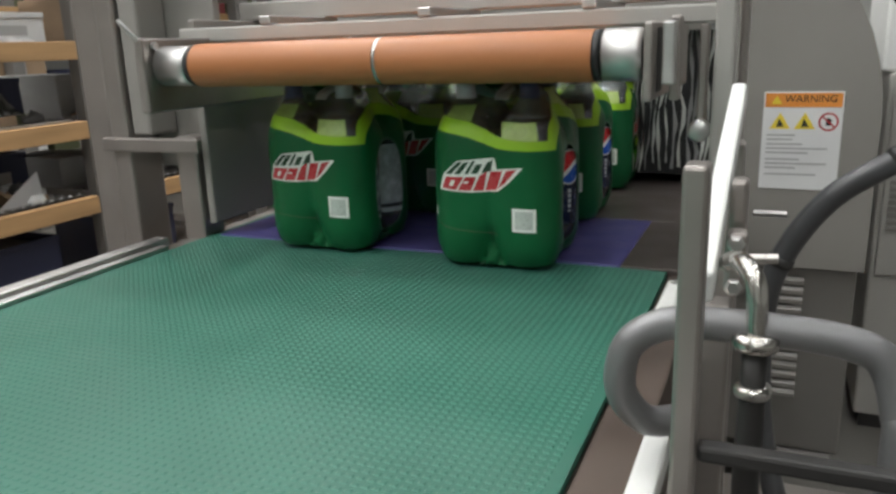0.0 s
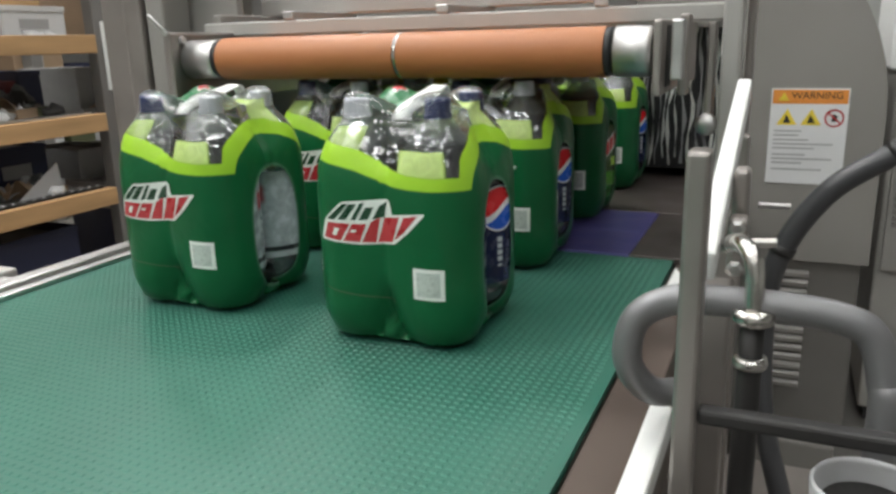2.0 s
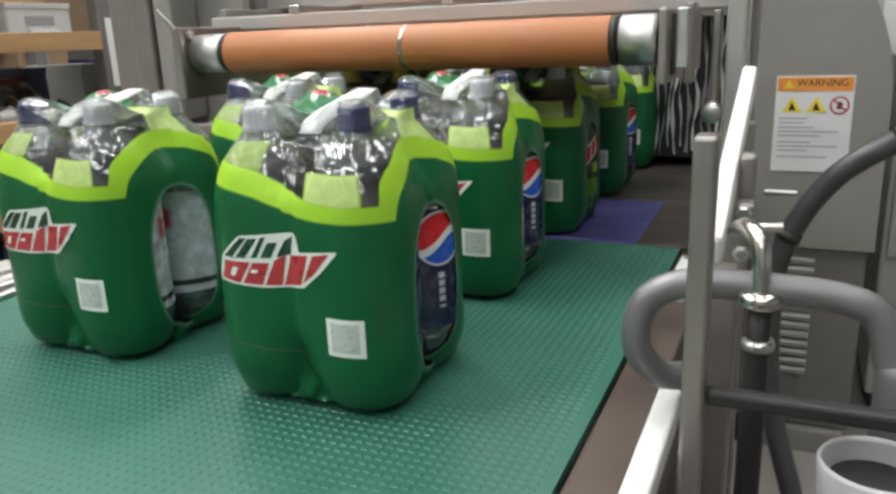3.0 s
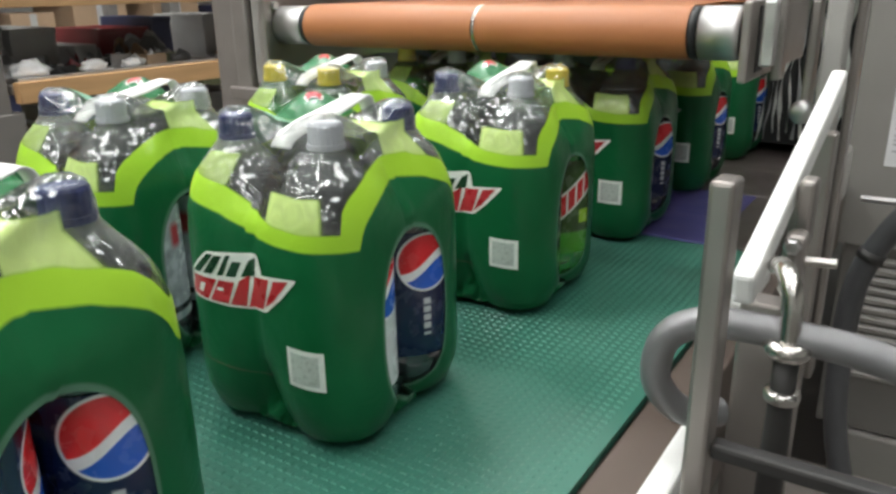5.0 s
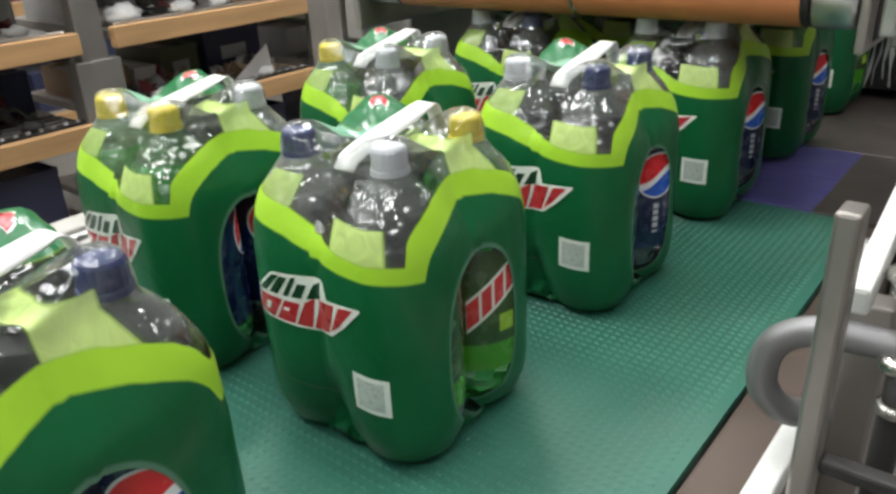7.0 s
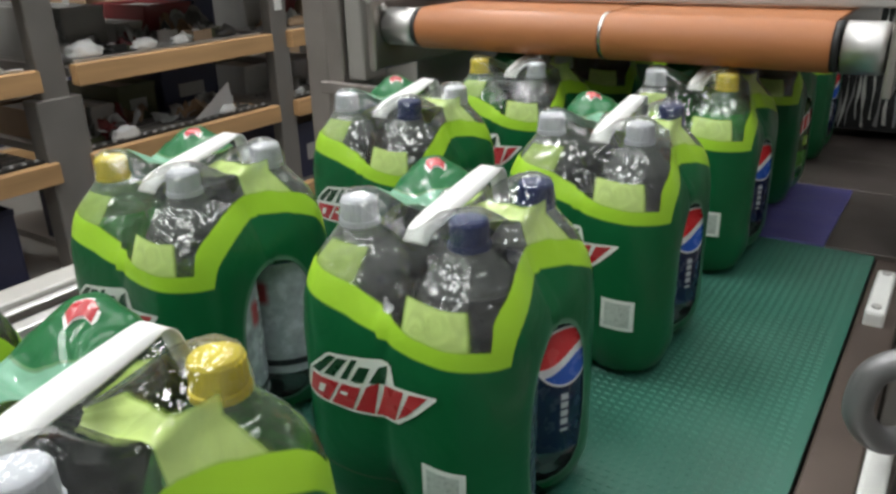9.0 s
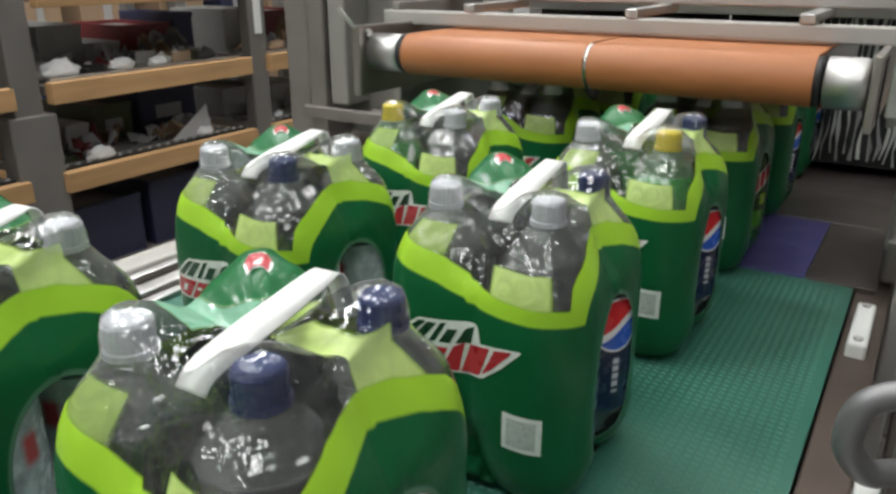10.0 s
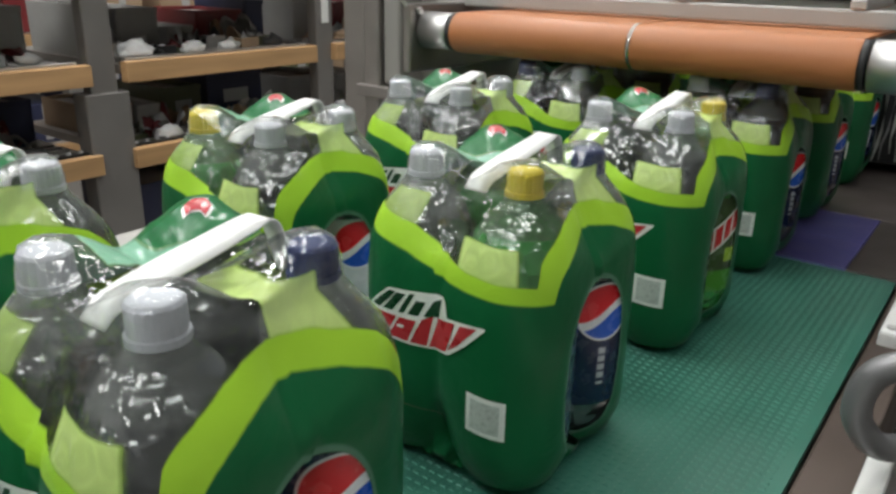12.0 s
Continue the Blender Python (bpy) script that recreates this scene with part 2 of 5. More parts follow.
    link(col, b.inputs["Base Color"])
    wr = N("ShaderNodeTexNoise")
    wr.inputs["Scale"].default_value, wr.inputs["Detail"].default_value, wr.inputs["Distortion"].default_value = 36, 2, 1.4
    link(tc.outputs["Object"], wr.inputs[0])
    bn = N("ShaderNodeBump")
    bn.inputs["Strength"].default_value, bn.inputs["Distance"].default_value = 0.5, 0.006
    link(wr.outputs[0], bn.inputs["Height"])
    # taut where it is printed, creased where it is clear
    link(math_("SUBTRACT", 0.36, math_("MULTIPLY", printed, 0.23)), bn.inputs["Strength"])
    link(bn.outputs[0], b.inputs["Normal"]), link(bn.outputs[0], b.inputs["Coat Normal"])
    clear = N("ShaderNodeMixShader")
    fr = N("ShaderNodeFresnel")
    fr.inputs[0].default_value = 1.42
    link(bn.outputs[0], fr.inputs["Normal"])
    link(math_("MINIMUM", math_("ADD", math_("MULTIPLY", fr.outputs[0], math_("SUBTRACT", 1.0, math_("MULTIPLY", hole, 0.6))), math_("MULTIPLY", math_("SUBTRACT", 1.0, hole), 0.075)), 0.8), clear.inputs[0])
    tr, gl = N("ShaderNodeBsdfTransparent"), N("ShaderNodeBsdfGlossy")
    tr.inputs[0].default_value = (0.95, 0.97, 0.96, 1)
    gl.inputs["Roughness"].default_value = 0.045
    link(bn.outputs[0], gl.inputs["Normal"])
    link(tr.outputs[0], clear.inputs[1]), link(gl.outputs[0], clear.inputs[2])
    haze, milk = N("ShaderNodeMixShader"), N("ShaderNodeBsdfTranslucent")
    milk.inputs[0].default_value = (0.9, 0.92, 0.9, 1)
    patchy = math_("MAXIMUM", math_("MULTIPLY", math_("SUBTRACT", noise_.outputs[0], 0.36), 0.62), 0.03)
    crown = N("ShaderNodeMapRange")
    crown.inputs[1].default_value, crown.inputs[2].default_value = 0.215, 0.262
    crown.inputs[3].default_value, crown.inputs[4].default_value = 0.0, 0.05
    link(v, crown.inputs[0])
    patchy = math_("ADD", patchy, crown.outputs[0])
    link(math_("MULTIPLY", math_("SUBTRACT", 1.0, hole), patchy), haze.inputs[0])
    link(clear.outputs[0], haze.inputs[1]), link(milk.outputs[0], haze.inputs[2])
    soft_ = math_("MAXIMUM", math_("MULTIPLY", pale, math_("ADD", math_("MULTIPLY", wr.outputs[0], 0.4), 0.52)), math_("MULTIPLY", flap, 0.88))
    solid = math_("MULTIPLY", math_("MAXIMUM", printed, soft_), math_("SUBTRACT", 1.0, hole))
    out = N("ShaderNodeMixShader")
    link(solid, out.inputs[0]), link(haze.outputs[0], out.inputs[1]), link(b.outputs[0], out.inputs[2])
    gap, opened = N("ShaderNodeBsdfTransparent"), N("ShaderNodeMixShader")     # the film is open in the two windows
    link(hole, opened.inputs[0]), link(out.outputs[0], opened.inputs[1]), link(gap.outputs[0], opened.inputs[2])
    link(opened.outputs[0], nt.nodes["Material Output"].inputs[0])
    return m


M_FILM = film_mat()


def label_mat(kind):
    """Printed bottle label by arc length and height: plain coloured shapes only."""
    base = {"navy": (0.006, 0.012, 0.052), "green": (0.035, 0.075, 0.02), "grey": (0.38, 0.41, 0.44), "pale": (0.68, 0.70, 0.72)}[kind]
    m = mat(kind + "_label", base, 0.25, 0, 70, {"navy": 0.15, "pale": 0.06}.get(kind, 0.5), coat=0.12)
    nt = m.node_tree
    N, link = nt.nodes.new, nt.links.new

    def math_(op, a, b=None):
        n = N("ShaderNodeMath")
        n.operation = op
        for i, v in enumerate((a, b)):
            if isinstance(v, (int, float)):
                n.inputs[i].default_value = v
            elif v is not None:
                link(v, n.inputs[i])
        return n.outputs[0]

    def below(v, edge, soft=0.0006):
        n = N("ShaderNodeMapRange")
        n.inputs[1].default_value, n.inputs[2].default_value = edge - soft, edge + soft
        n.inputs[3].default_value, n.inputs[4].default_value = 1, 0
        link(v, n.inputs[0])
        return n.outputs[0]

    b = nt.nodes["Principled BSDF"]
    col = b.inputs["Base Color"].links[0].from_socket
    sep = N("ShaderNodeSeparateXYZ")
    link(N("ShaderNodeUVMap").outputs[0], sep.inputs[0])
    s_, z = sep.outputs[0], sep.outputs[1]

    def lay(mask, c):
        nonlocal col
        n = N("ShaderNodeMix")
        n.data_type = "RGBA"
        link(mask, n.inputs[0]), link(col, n.inputs[6])
        n.inputs[7].default_value = (*c, 1)
        col = n.outputs[2]

    if kind in ("navy", "pale"):
        dz = math_("SUBTRACT", z, 0.143)
        d = math_("SQRT", math_("ADD", math_("MULTIPLY", s_, s_), math_("MULTIPLY", dz, dz)))
        inner = below(d, 0.0262)
        wave = math_("SUBTRACT", dz, math_("ADD", math_("MULTIPLY", s_, 0.42), math_("MULTIPLY", math_("SINE", math_("MULTIPLY", s_, 110.0)), 0.0035)))
        lay(below(d, 0.0282), (0.90, 0.90, 0.92))
        lay(math_("MULTIPLY", inner, math_("SUBTRACT", 1.0, below(wave, 0.0015))), (0.78, 0.022, 0.03))
        lay(math_("MULTIPLY", inner, below(wave, -0.007)), (0.02, 0.11, 0.58))
        # plain blocks in place of the name down the label
        for k in range(5 if kind == "navy" else 0):
            mid, half = 0.1045 - 0.0082 * k, 0.0030 if k < 4 else 0.0014
            bar = math_("MULTIPLY", below(math_("ABSOLUTE", s_), 0.0036), below(math_("ABSOLUTE", math_("SUBTRACT", z, mid)), half))
            lay(math_("MULTIPLY", bar, 0.75), (0.70, 0.72, 0.76))
    elif kind == "green":
        w = math_("ABSOLUTE", math_("SUBTRACT", math_("SUBTRACT", z, 0.130), math_("MULTIPLY", s_, 0.85)))
        near = below(math_("ABSOLUTE", s_), 0.027)
        lay(below(z, 0.078), (0.06, 0.26, 0.02))
        lay(math_("MULTIPLY", near, below(w, 0.0165)), (0.72, 0.74, 0.68))
        lay(math_("MULTIPLY", near, below(w, 0.0130)), (0.55, 0.03, 0.03))
        for k in (-0.014, -0.002, 0.010):
            lay(math_("MULTIPLY", below(w, 0.013), below(math_("ABSOLUTE", math_("SUBTRACT", s_, k)), 0.0012)), (0.72, 0.74, 0.68))
        lay(math_("MULTIPLY", below(math_("ABSOLUTE", math_("SUBTRACT", s_, 0.012)), 0.008), below(math_("ABSOLUTE", math_("SUBTRACT", z, 0.098)), 0.009)), (0.30, 0.50, 0.04))
    else:
        lay(math_("MULTIPLY", below(math_("ABSOLUTE", math_("ADD", s_, 0.034)), 0.007, 0.003), below(math_("ABSOLUTE", math_("SUBTRACT", z, 0.142)), 0.012, 0.004)), (0.42, 0.05, 0.06))
        lay(below(math_("ABSOLUTE", math_("SUBTRACT", z, 0.062)), 0.0035), (0.03, 0.03, 0.035))
    link(col, b.inputs["Base Color"])
    return m


def glow_mat(name, color, power):
    m = bpy.data.materials.new(name)
    m.use_nodes = True
    b = m.node_tree.nodes["Principled BSDF"]
    b.inputs["Emission Color"].default_value, b.inputs["Emission Strength"].default_value = (*color, 1), power
    return m


M_GLOW = glow_mat("lamp_diffuser", (0.97, 1.0, 0.98), 9.0)
M_BAY = glow_mat("high_bay_diffuser", (0.98, 1.0, 0.99), 18.0)


# ---- building helpers ----
def box(bm, x0, x1, y0, y1, z0, z1, bevel=0.0, m=None):
    r = bmesh.ops.create_cube(bm, size=1.0, matrix=Matrix.Translation(((x0 + x1) / 2, (y0 + y1) / 2, (z0 + z1) / 2)) @ Matrix.Diagonal((x1 - x0, y1 - y0, z1 - z0, 1)))
    vs = r["verts"]
    if bevel:
        es = list({e for v in vs for e in v.link_edges})
        out = bmesh.ops.bevel(bm, geom=es, offset=bevel, segments=2, affect="EDGES", profile=0.5)
        vs = list({v for f in out["faces"] for v in f.verts} | {v for v in vs if v.is_valid})
    if m is not None:
        bmesh.ops.transform(bm, matrix=m, verts=[v for v in vs if v.is_valid])
    return bm


def boxm(*a, bevel=0.0):
    return box(bmesh.new(), *a, bevel=bevel)


def lathe(bm, profile, n=24, m=Matrix.Identity(4), ridge=0.0):
    """Turns (radius, height) pairs about z; ends with radius 0 close."""
    rings = []
    for r, z in profile:
        ring = []
        for i in range(n):
            a = 2 * math.pi * i / n
            q = r * (1 + (ridge if i % 2 else 0))
            ring.append(bm.verts.new(m @ Vector((q * math.cos(a), q * math.sin(a), z))))
        rings.append(ring)
    for a, b in zip(rings, rings[1:]):
        for i in range(n):
            bm.faces.new((a[i], a[(i + 1) % n], b[(i + 1) % n], b[i]))
    bm.faces.new(list(reversed(rings[0])))
    bm.faces.new(rings[-1])
    return bm


def tube(bm, pts, r, n=14, flat=1.0):
    """A round bar swept along points, capped."""
    pts = [Vector(p) for p in pts]
    rings, up = [], Vector((0, 0.3, 1)).normalized()
    for i, p in enumerate(pts):
        d = (pts[min(i + 1, len(pts) - 1)] - pts[max(i - 1, 0)]).normalized()
        s = d.cross(up)
        if s.length < 0.1:
            s = d.cross(Vector((1, 0.2, 0)))
        s.normalize()
        w = s.cross(d).normalized()
        up = w
        rings.append([bm.verts.new(p + s * (r * math.cos(2 * math.pi * k / n)) + w * (r * flat * math.sin(2 * math.pi * k / n))) for k in range(n)])
    for a, b in zip(rings, rings[1:]):
        for k in range(n):
            bm.faces.new((a[k], a[(k + 1) % n], b[(k + 1) % n], b[k]))
    bm.faces.new(list(reversed(rings[0]))), bm.faces.new(rings[-1])
    bmesh.ops.recalc_face_normals(bm, faces=bm.faces)
    return bm


def curve_pts(ctrl, n=8):
    """Catmull-Rom points through the control points."""
    c = [Vector(p) for p in ctrl]
    c = [c[0] * 2 - c[1]] + c + [c[-1] * 2 - c[-2]]
    out = []
    for i in range(1, len(c) - 2):
        for k in range(n):
            t = k / n
            a, b, d, e = c[i - 1], c[i], c[i + 1], c[i + 2]
            out.append(0.5 * ((2 * b) + (d - a) * t + (2 * a - 5 * b + 4 * d - e) * t * t + (3 * b - a - 3 * d + e) * t ** 3))
    return out + [c[-2]]


def prism(bm, poly, y0, y1):
    """A flat outline in x and z, drawn out from y0 to y1."""
    a = [bm.verts.new((x, y0, z)) for x, z in poly]
    b = [bm.verts.new((x, y1, z)) for x, z in poly]
    n = len(poly)
    bm.faces.new(a), bm.faces.new(list(reversed(b)))
    for i in range(n):
        bm.faces.new((a[(i + 1) % n], a[i], b[i], b[(i + 1) % n]))
    bmesh.ops.recalc_face_normals(bm, faces=bm.faces)
    return bm


def part(name, bm, material, parent=None, label="", smooth=False, at=None):
    """Links a bmesh as one mesh object under a thing or a part."""
    me = bpy.data.meshes.new(name)
    if smooth:
        for f in bm.faces:
            f.smooth = True
        for e in bm.edges:
            if len(e.link_faces) == 2 and e.calc_face_angle(0) > 0.7:
                e.smooth = False
    bm.to_mesh(me)
    bm.free()
    for m in material if isinstance(material, (list, tuple)) else [material]:
        me.materials.append(m)
    ob = new(name, me)
    if at is not None:
        ob.matrix_basis = at
    if parent is not None:
        ob.parent = parent
    if label:
        tagged(ob, label)
    return ob


def thing(name, label, category, m=Matrix.Identity(4), group=""):
    ob = new(name)
    ob.empty_display_size = 0.05
    ob.matrix_basis = m
    return tagged(ob, label, category, group)

# ---- the hall ----
def hall():
    part("floor", boxm(-7, 6, -7, 8, -0.1, 0.0), M_FLOOR)
    part("ceiling", boxm(-7, 6, -7, 8, 5.0, 5.1), M_CEIL)
    part("wall_west", boxm(-7.15, -7.0, -7, 8, 0, 5), M_WALL)
    part("wall_east", boxm(6.0, 6.15, -7, 8, 0, 5), M_WALL)
    part("wall_north", boxm(-7, 6, 8.0, 8.15, 0, 5), M_WALL)
    part("wall_south", boxm(-7, 6, -7.15, -7.0, 0, 5), M_WALL)
    for n in ("floor", "ceiling", "wall_west", "wall_east", "wall_north", "wall_south"):
        tagged(bpy.data.objects[n], kind="structure")
    tagged(bpy.data.objects["floor"], "smooth grey concrete factory floor")
    first = None
    for x, y, _ in LAMPS:
        if first is None:
            first = thing("ceiling_light", "white tube light hanging under the hall ceiling", "ceiling light", pose(x, y, 4.32), "ceiling lights")
            part("housing", boxm(-0.17, 0.17, -0.66, 0.66, 0.06, 0.11, bevel=0.01), M_WHITE, first)
            for sx in (-0.08, 0.08):
                bm = bmesh.new()
                tube(bm, [(sx, -0.6, 0.035), (sx, 0.6, 0.035)], 0.014, 10)
                part("fluorescent_tube", bm, M_GLOW, first, smooth=True)
            for sy in (-0.5, 0.5):
                bm = bmesh.new()
                tube(bm, [(0, sy, 0.1), (0, sy, 0.68)], 0.004, 6)
                part("hanger", bm, M_DARK, first)
        else:
            copy_thing(first, pose(x, y, 4.32))

    bay = None
    for i in range(5):
        for j in range(6):
            m = pose(-5.9 + i * 1.9 + (0.7 if j % 2 else 0), -6.1 + j * 2.0, 4.72)
            if bay is None:
                bay = thing("high_bay_lamp", "round white high-bay lamp hanging under the ceiling", "ceiling lamp", m, "high-bay lamps")
                bm = bmesh.new()
                lathe(bm, [(0.10, 0.14), (0.28, 0.10), (0.397, 0.016), (0.402, 0.0), (0.392, 0.002), (0.389, 0.03)], 24)
                part("reflector", bm, M_WHITE, bay, smooth=True)
                bm = bmesh.new()
                lathe(bm, [(0.385, 0.003), (0.385, 0.012)], 20)
                part("diffuser", bm, M_BAY, bay)
                bm = bmesh.new()
                tube(bm, [(0, 0, 0.12), (0, 0, 0.28)], 0.006, 6)
                part("stem", bm, M_DARK, bay)
            else:
                copy_thing(bay, m)


hall()

BX0, BX1, BEND = -0.487, 0.373, 0.127     # belt edges and its far end


# ---- the conveyor ----
def conveyor():
    c = thing("belt_conveyor", "flat belt conveyor with brown steel side frame and silver rail", "conveyor")
    part("slider_bed", boxm(BX0, BX1, -4.4, BEND, 0.82, BELT - 0.013), M_BROWN, c)
    part("under_belt", boxm(BX0, BX1, -4.4, BEND, BELT - 0.0125, BELT - 0.0056, bevel=0.002), M_BELT, c, "green belt lying on the bed")
    bm = boxm(BX1 + 0.003, BX1 + 0.050, -4.4, BEND + 0.6, 0.74, BELT - 0.006, bevel=0.003)
    part("side_frame", bm, M_BROWN, c, "brown worn steel side frame")
    part("side_frame", boxm(BX0 - 0.05, BX0 - 0.003, -4.4, BEND + 0.6, 0.74, BELT - 0.008, bevel=0.004), M_FRAME, c, "steel side frame")
    part("edge_rail", boxm(BX0 - 0.022, BX0 - 0.004, -4.4, 0.02, BELT - 0.006, BELT + 0.006, bevel=0.002), M_STEEL, c, "silver edge rail")
    part("edge_rail", boxm(BX0 - 0.060, BX0 - 0.030, -4.4, 0.05, BELT - 0.004, BELT + 0.012, bevel=0.003), M_STEEL, c, "silver edge rail")
    for y in (-4.2, -2.6, -1.0, 0.1):
        for x in (BX0 - 0.04, BX1 + 0.02):
            part("leg", boxm(x - 0.025, x + 0.025, y - 0.025, y + 0.025, 0.012, 0.74, bevel=0.004), M_FRAME, c)
            bm = bmesh.new()
            lathe(bm, [(0.03, 0.0), (0.03, 0.006), (0.012, 0.012)], 12, pose(x, y, 0))
            part("levelling_foot", bm, M_STEEL, c)
    for y in (-2.6, -1.0):
        part("cross_beam", boxm(BX0 - 0.01, BX1, y - 0.02, y + 0.02, 0.3, 0.34, bevel=0.003), M_FRAME, c)
    for y in (-1.9, -1.2, -0.75, -0.3):
        bm = bmesh.new()
        lathe(bm, [(0.009, 0), (0.009, 0.004), (0.006, 0.006)], 6, pose(BX1 + 0.050, y, 0.82, 0, 90, 0))
        part("bolt", bm, M_STEEL, c)
    # infeed side: violet transfer strip, dark slide plates
    part("transfer_strip", boxm(BX0 + 0.02, 0.302, BEND + 0.004, 0.285, 0.86, BELT + 0.0028, bevel=0.002), M_PURPLE, c, "violet transfer strip at the belt's end")
    part("transfer_strip", boxm(BX0 + 0.02, 0.302, 0.2855, 0.45, 0.86, BELT + 0.0024, bevel=0.002), M_PURPLE, c, "violet transfer strip at the belt's end")
    part("slide_plate", boxm(0.3025, BX1 + 0.03, BEND + 0.004, 0.45, 0.86, BELT + 0.0026, bevel=0.002), M_PLATE, c, "dark brown slide plate")
    part("slide_plate", boxm(BX0, BX1 + 0.03, 0.4505, 0.66, 0.86, BELT + 0.0028, bevel=0.002), M_PLATE, c, "dark brown slide plate")
    part("slide_plate", boxm(BX0, BX1 + 0.03, 0.6605, 3.4, 0.86, BELT + 0.0022, bevel=0.002), M_PLATE, c, "dark brown slide plate")
    for x in (-0.3, 0.1):
        part("infeed_frame", boxm(x, x + 0.05, 0.6, 3.4, 0.76, 0.86, bevel=0.003), M_DARK, c)
    b = thing("end_block", "white plastic guide block beside the belt's far end", "guide block")
    part("block", boxm(0.385, 0.409, -0.105, 0.045, BELT - 0.012, BELT + 0.014, bevel=0.004), M_WHITE, b)
    for y in (-0.09, 0.03):
        bm = bmesh.new()
        lathe(bm, [(0.006, 0), (0.006, 0.003), (0.004, 0.004)], 8, pose(0.397, y, BELT + 0.014))
        part("screw", bm, M_STEEL, b)
    # ribbed belt
    pitch = 0.0102
    ys = np.arange(-2.0, 2.60, pitch)
    xs = np.arange(BX0 + 0.008, BX1 - 0.008, pitch)
    X, Y = np.meshgrid(xs, ys)
    X, Y = X.ravel(), Y.ravel()
    w, d, h0, h1 = 0.0040, 0.0032, -0.0005, 0.00065
    corner = [(-w, -d, h0), (w, -d, h0), (w, d, h0), (-w, d, h0), (-w * 0.6, -d * 0.6, h1), (w * 0.6, -d * 0.6, h1), (w * 0.6, d * 0.6, h1), (-w * 0.6, d * 0.6, h1)]
    V = np.stack([np.stack([X + a, Y + b_, np.full_like(X, c_)], 1) for a, b_, c_ in corner], 1).reshape(-1, 3)
    quad = np.array([(4, 5, 6, 7), (0, 1, 5, 4), (1, 2, 6, 5), (2, 3, 7, 6), (3, 0, 4, 7)])
    F = (quad[None] + 8 * np.arange(len(X))[:, None, None]).reshape(-1, 4)
    base = [(BX0, -2.0, 0), (BX1, -2.0, 0), (BX1, 2.6, 0), (BX0, 2.6, 0), (BX0, -2.0, -0.004), (BX1, -2.0, -0.004), (BX1, 2.6, -0.004), (BX0, 2.6, -0.004)]
    k = len(V)
    V = V.tolist() + base
    F = F.tolist() + [[k + i for i in q] for q in ((0, 1, 2, 3), (7, 6, 5, 4), (0, 4, 5, 1), (1, 5, 6, 2), (2, 6, 7, 3), (3, 7, 4, 0))]
    belt = thing("conveyor_belt", "green plastic conveyor belt with small raised studs", "belt", pose(0, 0, BELT - 0.001))
    for name, vs, fs in (("stud_field", V[:k], F[:-6]), ("belt_sheet", base, [[i - k for i in q] for q in F[-6:]])):
        me = bpy.data.meshes.new(name)
        me.from_pydata(vs, [], fs)
        me.materials.append(M_BELT)
        ob = new(name, me)
        ob.parent = belt
        if name == "stud_field":
            tagged(ob, kind="stuff")
    return belt


BELT_OB = conveyor()


# ---- hold-down roller ----
RZ, RR = 1.2225, 0.034


